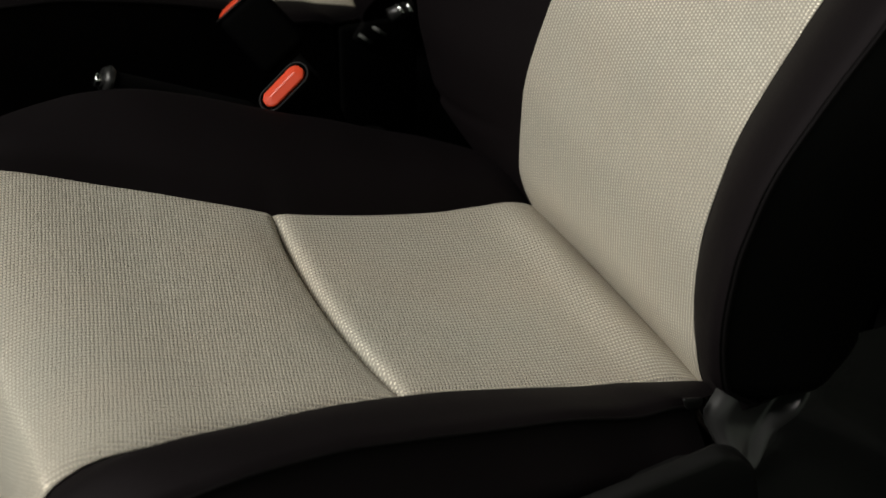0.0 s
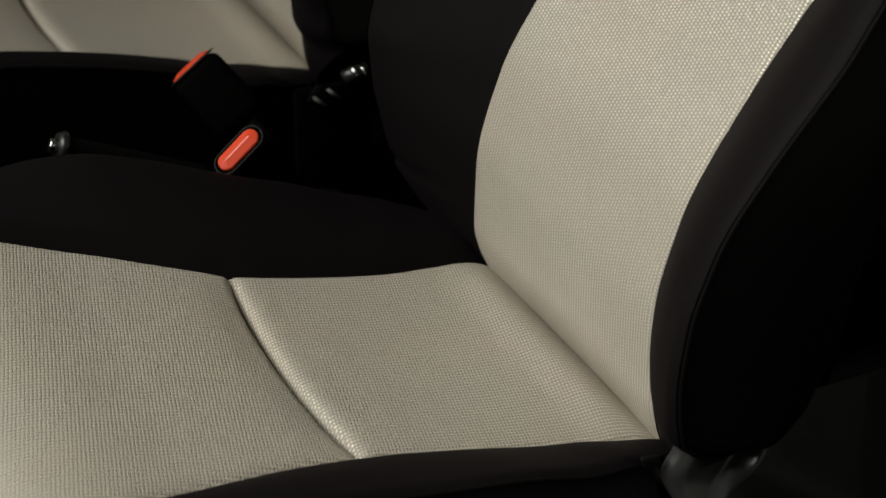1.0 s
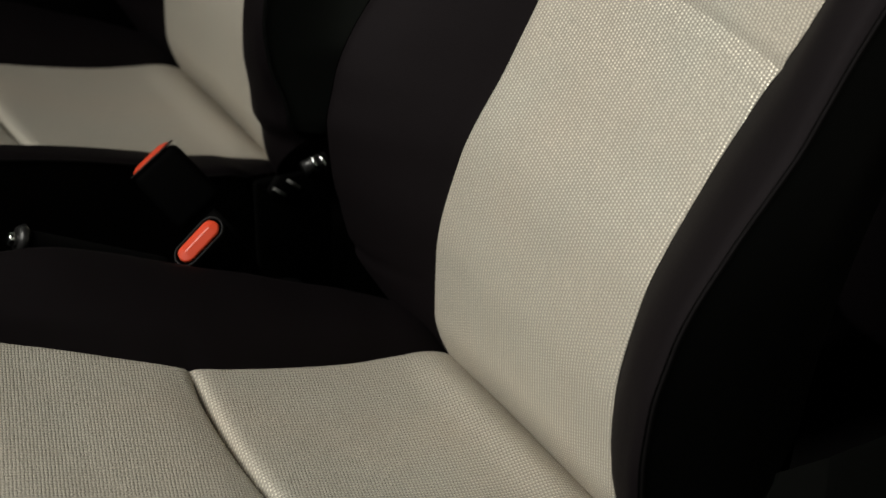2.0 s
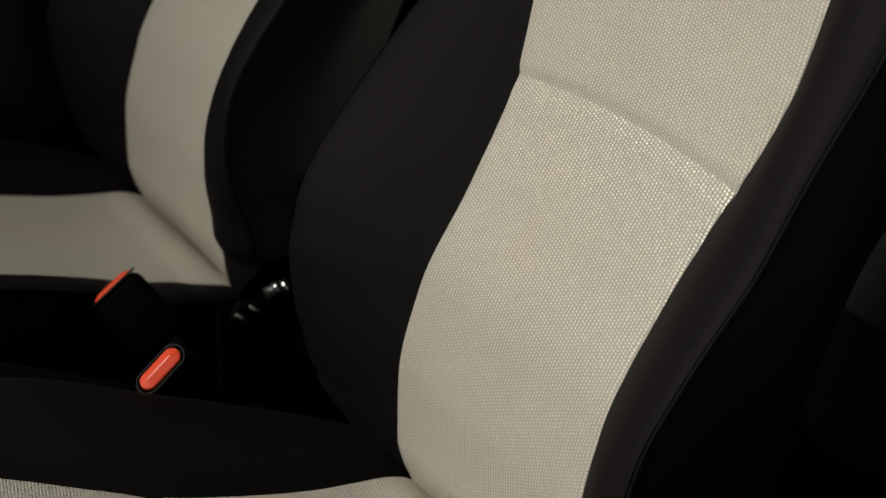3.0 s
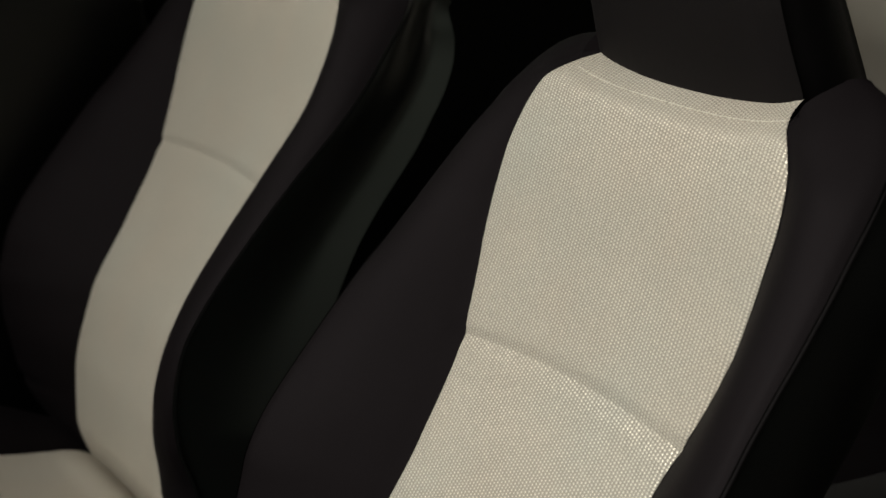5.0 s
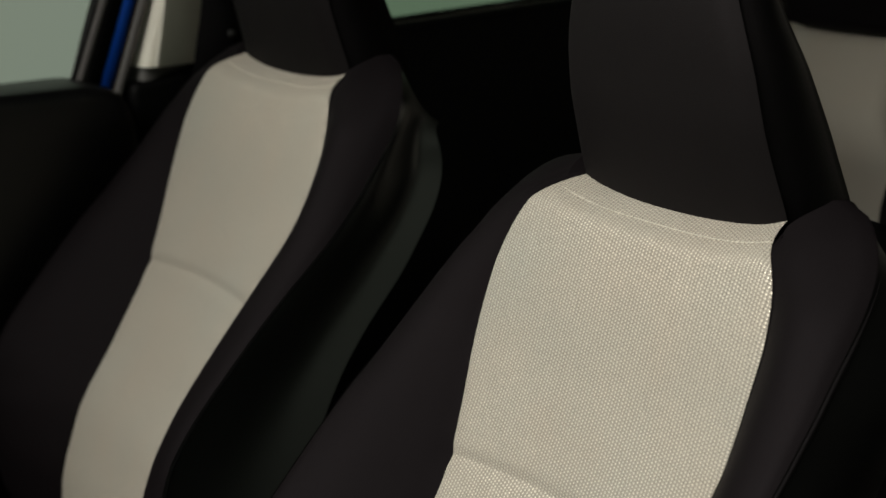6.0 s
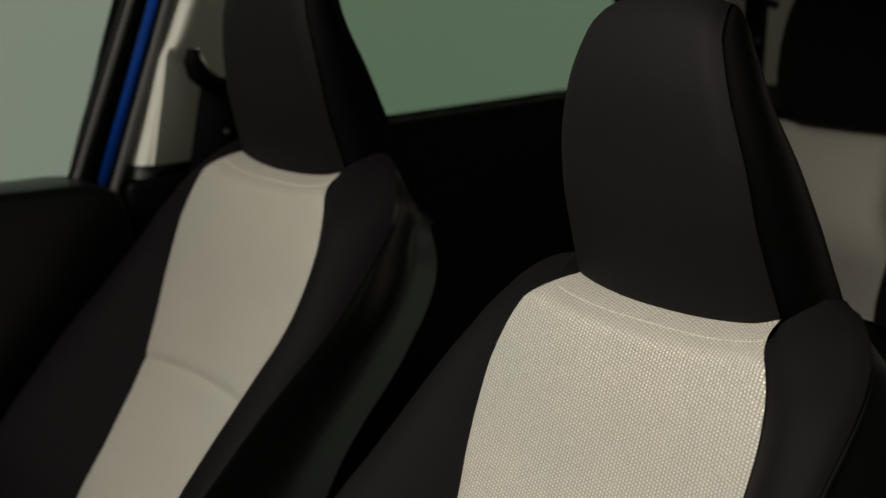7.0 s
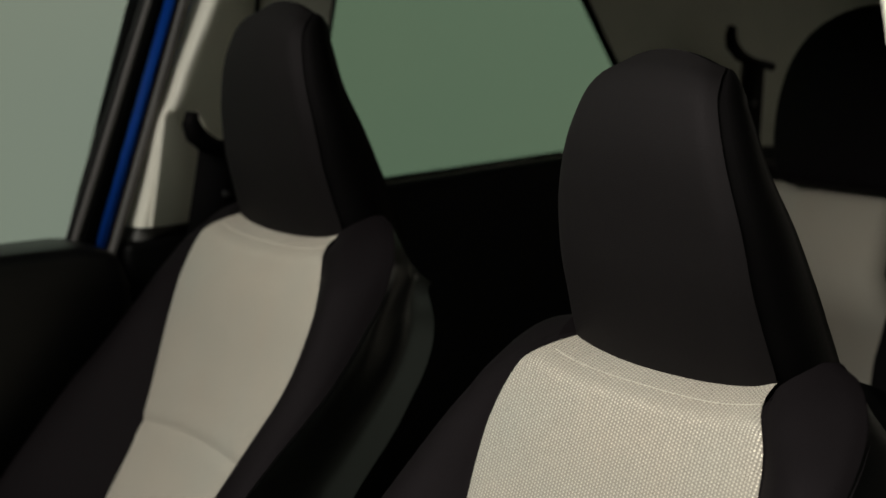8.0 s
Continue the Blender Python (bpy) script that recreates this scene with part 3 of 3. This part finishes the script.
    part("stitching", thread, THREAD, upper, "pale thread")
    build_headrest(seat)
    return tagged(seat, "car front seat with beige woven inserts and black bolsters", "car seat", "front seats")


build_seat(True)
FAR_LOW = spline((0, 0.02), (0.05, 0.026), (0.12, 0.026), (0.2, 0.021), (0.3, 0.018), (0.41, 0.0115), (0.55, 0.005), (1, 0.004))
SHAPE.update(tuck=0.016, height=0.575, reach=0.12, low=FAR_LOW, skirt=0.0, drop=0.003, pinch=0.0042, rear=spline((0.35, -0.022), (0.50, -0.018), (0.60, -0.009), (0.64, -0.004), (0.695, 0.006), (0.735, 0.010), (0.783, 0.004), (0.82, -0.002), (0.85, 0.006), (0.885, 0.022)), taper=0.14, pipe_x={1: LEFT_X, -1: FAR_X}, pipe_y={1: LEFT_Y, -1: NONE}, swell={1: 0.0, -1: 0.010})
far_seat = build_seat(False)
far_seat.matrix_world = Matrix.Translation((0.007, 0.70, 0.3125)) @ Matrix.Scale(1.035, 4) @ Matrix.Translation((0, 0, -0.302))

# ---- the car round them ----
part("car_floor", box((-1.0, -0.50, -0.03), (1.45, 1.12, 0.0), 0.0), CARPET, None)
tagged(bpy.data.objects["car_floor"], "black carpeted floor of the car", "floor", kind="structure")
# centre tunnel
console = empty("centre_console", (0, 0.345, 0))
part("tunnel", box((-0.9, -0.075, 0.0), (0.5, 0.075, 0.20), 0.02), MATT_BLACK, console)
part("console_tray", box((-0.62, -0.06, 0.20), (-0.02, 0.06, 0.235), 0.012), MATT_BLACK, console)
tagged(console, "low black plastic centre console between the front seats", "console")

# handbrake
brake = empty("handbrake", (-0.30, 0.337, 0.386))
part("grip", tube([(-0.002 + 0.01 * k, 0.0, -0.0045 * k) for k in range(14)], lambda u: 0.0118 if 0.02 < u < 0.98 else 0.009, 14), MATT_BLACK, brake)
part("lever", tube([(0.12, 0.0, -0.054), (0.26, 0.0, -0.13)], 0.009, 12), MATT_BLACK, brake)
collar = part("collar", tube([(0.004, 0.0, 0.0), (0.001, 0.0, 0.0013), (-0.004, 0.0, 0.0032)], lambda u: 0.0108 + 0.0028 * math.sin(math.pi * u), 16), BLACK_PLASTIC, brake, "glossy black collar")
part("button", tube([(-0.004, 0.0, 0.0022), (-0.0105, 0.0, 0.0045), (-0.0115, 0.0, 0.005)], lambda u: 0.0062 if u < 0.7 else 0.0050, 14), CHROME, collar, "bright chrome release button")
part("boot", box((0.10, -0.03, -0.185), (0.26, 0.03, -0.10), 0.015), MATT_BLACK, brake)
tagged(brake, "black handbrake lever with a chrome release button", "handbrake")


def build_buckle(centre, along, out, stalk):
    """A belt buckle: its mouth faces out, its long side runs along, its body runs down a stalk."""
    a, n = Vector(along).normalized(), Vector(out).normalized()
    n = (n - a * n.dot(a)).normalized()
    c = n.cross(a)
    m = Matrix((a, c, n)).transposed().to_4x4()
    m.translation = centre
    thing = empty("belt_buckle")
    thing.matrix_world = m
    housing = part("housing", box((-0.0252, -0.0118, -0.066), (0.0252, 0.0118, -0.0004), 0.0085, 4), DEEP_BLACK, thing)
    part("rim", ring_frame(0.0246, 0.0106, 0.0009), RUBBER, housing)
    part("push_button", pill(0.0214, 0.0082, 0.0050), RED_PLASTIC, housing, "bright red push button", smooth=False)
    inv = m.inverted()
    part("stalk", tube([inv @ Vector(q) for q in (Vector(centre) - n * 0.07, Vector(centre) - n * 0.10, Vector(stalk))], 0.011, 10), MATT_BLACK, thing)
    return tagged(thing, "black seat belt buckle with a red push button", "belt buckle", "belt buckles")


def pill(half, wide, high):
    """A long rounded button with a soft ridge."""
    bm = bmesh.new()
    rings = []
    for h, k in ((0.0, 1.0), (0.40, 0.97), (0.55, 0.88), (0.92, 0.20), (1.0, 0.08)):
        ring_pts = []
        for q in range(28):
            an = 2 * math.pi * q / 28
            cx = (half - wide) * (1 if math.cos(an) > 0 else -1)
            ring_pts.append(bm.verts.new((cx + wide * k * math.cos(an), wide * k * math.sin(an), high * h)))
        rings.append(ring_pts)
    for a, b in zip(rings, rings[1:]):
        for q in range(28):
            bm.faces.new((a[q], a[(q + 1) % 28], b[(q + 1) % 28], b[q]))
    bm.faces.new(rings[-1])
    return bm


def ring_frame(half, wide, thick):
    """A thin rounded lip round the button."""
    pts = []
    for q in range(41):
        an = 2 * math.pi * q / 40
        cx = (half - wide) * (1 if math.cos(an) > 0 else -1)
        pts.append((cx + wide * math.cos(an), wide * math.sin(an), 0.0004))
    return tube(pts, thick, 6)


build_buckle((-0.1719, 0.2525, 0.3950), (0.034, 0.003, 0.026), (-0.42, -0.40, 0.62), (-0.05, 0.262, 0.20))
build_buckle((-0.1595, 0.410, 0.4035), (0.034, 0.0, 0.025), (-0.475, 0.45, 0.65), (-0.04, 0.425, 0.20))

# hinge fittings at the foot of the far seat's backrest
AT_HINGE = far_seat.matrix_world.inverted() @ Matrix.Translation((-0.022, 0.435, 0.346))


def fitting(name, bm, material, label="", holder=None):
    bm.transform(AT_HINGE)
    return part(name, bm, material, holder or far_seat, label)


bracket = fitting("hinge_bracket", box((-0.010, -0.003, -0.020), (0.014, 0.006, 0.0), 0.003, 2, Matrix.Rotation(math.radians(35), 4, "Y")), MATT_BLACK)
# two pale tubes draw the bracket's bright edges
for dx, dz in ((-0.0085, -0.0105), (0.0060, -0.0050)):
    fitting("bracket_edge", tube([(dx - 0.006, -0.004, dz + 0.0052), (dx + 0.006, -0.004, dz - 0.0052)], 0.0016, 8), EDGE_STEEL, "bright edge of the bracket", bracket)
pin = fitting("hinge_pin", tube([(0.018, 0.0, 0.007), (0.042, 0.0, 0.013)], 0.007, 14), BLACK_PLASTIC)
for k in (0.027, 0.036):
    fitting("hinge_washer", tube([(k, 0.0, 0.009), (k + 0.003, 0.0, 0.0098)], 0.0095, 16), CHROME, "bright steel washer", pin)
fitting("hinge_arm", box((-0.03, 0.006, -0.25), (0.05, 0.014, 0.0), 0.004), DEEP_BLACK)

# far side of the car: rear quarter panel with its window opening
def ring(outer, inner, lo, hi, axis="y"):
    """A plate with an opening: two outlines with the same number of corners."""
    bm = bmesh.new()

    def place(p, d):
        return {"x": (d, p[0], p[1]), "y": (p[0], d, p[1])}[axis]

    loops = [[bm.verts.new(place(p, d)) for p in o] for d in (lo, hi) for o in (outer, inner)]
    n = len(outer)
    for k in range(n):
        j = (k + 1) % n
        bm.faces.new((loops[0][k], loops[0][j], loops[1][j], loops[1][k]))
        bm.faces.new((loops[2][j], loops[2][k], loops[3][k], loops[3][j]))
        bm.faces.new((loops[0][j], loops[0][k], loops[2][k], loops[2][j]))
        bm.faces.new((loops[1][k], loops[1][j], loops[3][j], loops[3][k]))
    bmesh.ops.recalc_face_normals(bm, faces=bm.faces[:])
    return bm


WINDOW = [(0.42, 0.883), (0.976, 0.931), (0.812, 1.215), (0.48, 1.215)]
SEAL = [(0.425, 0.888), (0.972, 0.935), (0.810, 1.211), (0.484, 1.211)]
w = part("wall_far_rear", ring([(0.37, 0.86), (1.45, 0.90), (1.45, 1.26), (0.37, 1.26)], WINDOW, 1.07, 1.086), SHADED_TRIM, None, smooth=False)
tagged(w, "beige moulded trim round the rear side window, darkened for shade", "trim", kind="structure")
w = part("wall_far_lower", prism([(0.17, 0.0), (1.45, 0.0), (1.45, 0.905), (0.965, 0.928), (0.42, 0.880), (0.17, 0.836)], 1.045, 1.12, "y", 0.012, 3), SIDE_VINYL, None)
tagged(w, "black moulded side panel below the rear window", "side panel", kind="structure")
w = part("window_seal", ring(WINDOW, SEAL, 1.067, 1.084), MATT_BLACK, None, smooth=False)
tagged(w, "black rubber seal round the rear side window", "seal", kind="structure")
g = part("window_quarter", prism(SEAL, 1.074, 1.078, "y"), TINTED_GLASS, None, smooth=False)
g.visible_shadow = False
tagged(g, "green tinted glass of the rear side window", "window", kind="structure")

def leaning(x0, slope0, x1, slope1, lo=0.78, hi=1.245):
    """The outline of a strip that leans back with height; x0 and x1 are its edges at z 0.842."""
    at = lambda x, k, z: (x + k * (z - 0.842), z)
    return [at(x0, slope0, lo), at(x1, slope1, lo), at(x1, slope1, hi), at(x0, slope0, hi)]


# far front door
door = empty("front_door", (0.0, 1.06, 0.0))
part("door_panel", prism([(-0.9, 0.05), (0.12, 0.05), (0.160, 0.45), (0.163, 0.79), (0.152, 0.822), (0.135, 0.838), (0.10, 0.8425), (-0.9, 0.79)], -0.06, 0.06, "y", 0.014, 3), DOOR_LINING, door, "black moulded door lining")
part("window_channel", prism(leaning(0.1128, 0.352, 0.1228, 0.351), 0.012, 0.03, "y", 0.004, 3), GREY_RUBBER, door, "dark grey window channel")
part("window_lip", prism(leaning(0.1080, 0.354, 0.1130, 0.353), 0.020, 0.03, "y", 0.002), RUBBER, door, "black rubber lip against the glass")
part("window_frame", prism(leaning(0.1232, 0.351, 0.1430, 0.325), 0.010, 0.03, "y", 0.003), MATT_BLACK, door)
p = part("pane", prism([(-0.9, 0.79), (0.106, 0.835), (0.242, 1.24), (-0.9, 1.24)], 0.034, 0.037, "y"), CLEAR_GLASS, door, smooth=False)
p.visible_shadow = False
tagged(door, "far front door with black lining and window", "door")

# far centre pillar
pillar = empty("centre_pillar", (0, 1.06, 0))
part("painted_flange", prism(leaning(0.1380, 0.305, 0.1640, 0.325), 0.012, 0.020, "y"), BLUE_PAINT, pillar, "glossy blue painted body flange")
part("pillar_core", prism(leaning(0.120, 0.30, 0.42, 0.2, 0.5), 0.042, 0.06, "y"), MATT_BLACK, pillar)
part("door_seal", tube([(0.1612 + 0.322 * (z - 0.842), 0.008, z) for z in np.linspace(0.62, 1.24, 20)], 0.0048, 10), MATT_BLACK, pillar)
part("door_seal", tube([(0.1655 + 0.3262 * (z - 0.842), 0.003, z) for z in np.linspace(0.62, 1.24, 20)], 0.0062, 10), GREY_RUBBER, pillar, "dark grey rubber lip")
MID = spline((0.84, 0.190), (0.857, 0.1945), (0.927, 0.2105), (0.988, 0.222), (1.002, 0.234), (1.058, 0.2585), (1.131, 0.293), (1.25, 0.330))


def trim_point(s, t):
    z = 0.855 + 0.395 * s
    xl, xm = 0.1684 + 0.3162 * (z - 0.842) + 0.007 * max(0.0, (z - 1.03) / 0.1), MID(z)
    xl += 0.006
    left, apex, right = Vector((xl, 0.018)), Vector((xm - 0.001, -0.024)), Vector((0.43, 0.09))
    p0, p1 = apex.lerp(left, 0.38), apex.lerp(right, 0.12)
    if t < 0.35:
        p = left.lerp(p0, t / 0.35)
    elif t < 0.75:
        u = (t - 0.35) / 0.40
        p = p0.lerp(apex, u).lerp(apex.lerp(p1, u), u)
    else:
        p = p1.lerp(right, (t - 0.75) / 0.25)
    return Vector((p.x, p.y, z))


def lower_point(s, t):
    p = trim_point(0, t)
    return Vector((p.x - 0.10 * (1 - s), p.y + 0.003 + 0.010 * s ** 20, 0.45 + 0.404 * s))


part("pillar_trim", sheet(trim_point, 90, 120), BEIGE_TRIM, pillar, "pale beige moulded trim")
cover = prism([(0.1905, 0.857), (0.31, 0.857), (0.31, 0.994), (0.246, 0.998), (0.226, 0.998), (0.219, 0.990), (0.2065, 0.927)], -0.006, 0.0, "y", 0.002)
cover.transform(Matrix.Translation((0.21, -0.022, 0)) @ Matrix.Rotation(math.radians(29), 4, "Z") @ Matrix.Translation((-0.21, 0, 0)))
part("guide_cover", cover, BEIGE_TRIM, pillar)
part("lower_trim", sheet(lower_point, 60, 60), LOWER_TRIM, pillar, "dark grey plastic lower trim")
tagged(pillar, "beige trimmed centre pillar beside a blue painted flange", "pillar")


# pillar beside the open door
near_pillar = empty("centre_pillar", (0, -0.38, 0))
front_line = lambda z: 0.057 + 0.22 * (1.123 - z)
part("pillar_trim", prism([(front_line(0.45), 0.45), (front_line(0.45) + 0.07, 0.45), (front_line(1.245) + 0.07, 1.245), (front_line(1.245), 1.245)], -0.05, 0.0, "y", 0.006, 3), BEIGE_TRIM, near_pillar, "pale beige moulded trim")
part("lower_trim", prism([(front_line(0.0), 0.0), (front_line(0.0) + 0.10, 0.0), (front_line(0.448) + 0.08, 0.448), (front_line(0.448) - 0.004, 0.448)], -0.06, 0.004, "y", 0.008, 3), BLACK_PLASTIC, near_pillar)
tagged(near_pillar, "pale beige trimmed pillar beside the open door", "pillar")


def build_belt(place, strap, hook, thick):
    """The upper belt guide, a curved hook of black plastic, with webbing that hangs from it."""
    belt = empty("seat_belt", place)
    part("guide", tube(hook, lambda u: thick * (0.63 + 0.37 * math.sin(math.pi * min(1, u * 1.2))), 12), BLACK_SIDE, belt, "curved black belt guide")
    part("stop_button", tube([(0.031, -0.006, -0.082), (0.031, -0.0015, -0.082)], 0.0045, 14), BLACK_PLASTIC, belt, "small black stop button")
    part("webbing", prism(strap, -0.002, 0.0015, "y"), WEBBING, belt, "black woven webbing")
    return tagged(belt, "black seat belt hanging from its guide on the pillar", "seat belt", "seat belts")


front_belt = build_belt((0.256, 1.012, 0.977), [(-0.001, -0.022), (0.05, -0.030), (0.065, -0.17), (-0.026, -0.17)], [(-0.010, 0.0, 0.020), (-0.011, 0.0, 0.006), (-0.006, 0.0, -0.007), (0.005, 0.0, -0.017), (0.020, 0.0, -0.023), (0.040, 0.0, -0.025)], 0.0135)
# pale strip added where a bright sliver shows beside the guide
part("guide_strip", tube([(-0.0072, -0.004, 0.0205), (-0.0030, -0.006, 0.0105), (0.0030, -0.006, 0.0022), (0.0110, -0.004, -0.0060)], lambda u: 0.0012 + 0.0022 * math.sin(math.pi * u), 10), BEIGE_TRIM, front_belt, "pale beige strip beside the belt guide")
build_belt((1.090, 1.03, 1.066), [(0.012, -0.016), (0.052, -0.026), (0.030, -0.40), (-0.02, -0.40)], [(-0.008, 0.0, 0.030), (-0.010, 0.0, 0.016), (-0.007, 0.0, 0.002), (0.006, 0.0, -0.012), (0.030, 0.0, -0.022), (0.068, 0.0, -0.030)], 0.010)

# rear seat
rear = empty("rear_seat", (0.95, 0.70, 0))


def pad(lo, hi, round_to, puff):
    """A stuffed cushion block with bulging faces."""
    bm = box(lo, hi, round_to, 5)
    bmesh.ops.subdivide_edges(bm, edges=[e for e in bm.edges if e.calc_length() > 0.06], cuts=6, use_grid_fill=True)
    c, h = (Vector(lo) + Vector(hi)) / 2, (Vector(hi) - Vector(lo)) / 2
    for v in bm.verts:
        q = Vector([(v.co[k] - c[k]) / h[k] for k in range(3)])
        v.co.x += puff * (1 if q.x > 0 else -1) * (1 - q.y ** 2) * (1 - q.z ** 2) if abs(q.x) > 0.6 else 0
    return bm


def hollow(bm):
    """Bends the backrest: top leaned back to brighten it, lower part set back to darken it."""
    for v in bm.verts:
        k = min(1.0, max(0.0, (0.79 - v.co.z) / 0.16))
        v.co.x += 0.10 * k * k * (3 - 2 * k) + 0.22 * max(0.0, v.co.z - 0.79)
    return bm


part("rear_back", hollow(pad((0.02, -0.60, 0.32), (0.16, 0.34, 0.908), 0.035, 0.006)), BLACK_CLOTH, rear)
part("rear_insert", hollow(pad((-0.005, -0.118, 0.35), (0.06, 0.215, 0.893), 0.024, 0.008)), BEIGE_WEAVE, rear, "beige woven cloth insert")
part("rear_bolster", prism([(-0.60, 0.36), (-0.12, 0.36), (-0.123, 0.64), (-0.132, 0.70), (-0.150, 0.755), (-0.185, 0.81), (-0.25, 0.85), (-0.60, 0.86)], -0.02, 0.10, "x", 0.02, 4), BLACK_SIDE, rear, "black outer bolster")
part("rear_cushion", pad((-0.42, -0.98, 0.12), (0.05, 0.34, 0.355), 0.04, 0.01), BLACK_CLOTH, rear)
arch = [(-0.121 + 0.207 * math.copysign(abs(math.cos(a)) ** 0.86, math.cos(a)), 0.930 + 0.196 * math.sin(a) ** 0.78) for a in np.linspace(0, math.pi, 33)]
# the cushion's beige insert, its shade put in as a dark grey colour
part("rear_cushion_insert", pad((-0.428, -0.90, 0.302), (-0.02, -0.42, 0.362), 0.022, 0.004), SHADED_CLOTH, rear, "beige cloth insert, darkened to grey as shade")
head = part("rear_headrest", prism([(0.072, 0.895)] + arch + [(-0.322, 0.895)], 0.0, 0.10, "x", 0.018, 4), BLACK_CLOTH, rear, "rounded black headrest")
tagged(rear, "rear bench seat with beige insert and black headrest", "car seat")

# unseen roof lining and walls that close the car, cut to shape its light
r_ = part("ceiling", box((0.28, -0.46, 1.245), (1.45, 1.12, 1.275), 0.01), HEADLINER, None)
tagged(r_, "unseen grey-beige roof lining, cut short to shade the rear", "ceiling", kind="structure")
r_ = part("wall_rear", ring([(-0.46, 0.0), (1.12, 0.0), (1.12, 1.24), (-0.46, 1.24)], [(-0.34, 0.93), (1.0, 0.93), (0.94, 1.21), (-0.28, 1.21)], 1.452, 1.48, "x"), HEADLINER, None, smooth=False)
tagged(r_, "unseen beige rear wall of the car, opened to let light in", "wall", kind="structure")
r_ = part("wall_near_rear", ring([(0.42, 0.0), (1.45, 0.0), (1.45, 1.24), (0.42, 1.24)], [(0.46, 0.48), (1.12, 0.56), (0.95, 1.21), (0.50, 1.21)], -0.48, -0.455), MATT_BLACK, None, smooth=False)
tagged(r_, "unseen black side wall added with a wide opening to let light in", "wall", kind="structure")

g = part("window_tailgate", prism([(-0.34, 0.93), (1.0, 0.93), (0.94, 1.21), (-0.28, 1.21)], 1.466, 1.470, "x"), CLEAR_GLASS, None, smooth=False)
g.visible_shadow = False
tagged(g, "unseen clear glass in the rear wall's opening", "window", kind="structure")

# studio
part("ground", box((-6, -6, -0.40), (8, 8, -0.36), 0.0), STUDIO, None)
tagged(bpy.data.objects["ground"], "dark studio floor under the car", "floor", kind="structure")
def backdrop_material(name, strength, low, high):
    """Studio cloth that glows to look evenly lit, with a faint broad unevenness."""
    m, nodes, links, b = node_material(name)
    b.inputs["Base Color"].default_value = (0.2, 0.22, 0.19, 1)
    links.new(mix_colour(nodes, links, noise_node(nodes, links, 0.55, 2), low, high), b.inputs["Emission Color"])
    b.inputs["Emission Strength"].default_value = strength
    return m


back = part("backdrop", box((-6, 5.0, -0.36), (6.9, 5.1, 5), 0.0), backdrop_material("glow_backdrop", 0.32, (0.50, 0.63, 0.55), (0.69, 0.71, 0.53)), None)
# two unseen glowing walls, added to brighten the rear and the side panels
rear_back = part("backdrop_rear", box((7.0, -5, -0.36), (7.1, 4.9, 5), 0.0), backdrop_material("glow_wall_rear", 0.52, (0.86, 0.74, 0.62), (0.92, 0.82, 0.70)), None)
near_back = part("backdrop_near", box((-6, -5.1, -0.36), (6.9, -5.0, 5), 0.0), backdrop_material("glow_wall_near", 0.30, (0.50, 0.63, 0.55), (0.69, 0.71, 0.53)), None)
tagged(near_back, "unseen glowing grey-green wall added on the open door side", "backdrop", kind="structure")
tagged(rear_back, "unseen glowing warm wall added behind the car to brighten its rear", "backdrop", kind="structure")
tagged(back, "grey-green studio backdrop outside the windows, its light put in as glow", "backdrop", kind="structure")
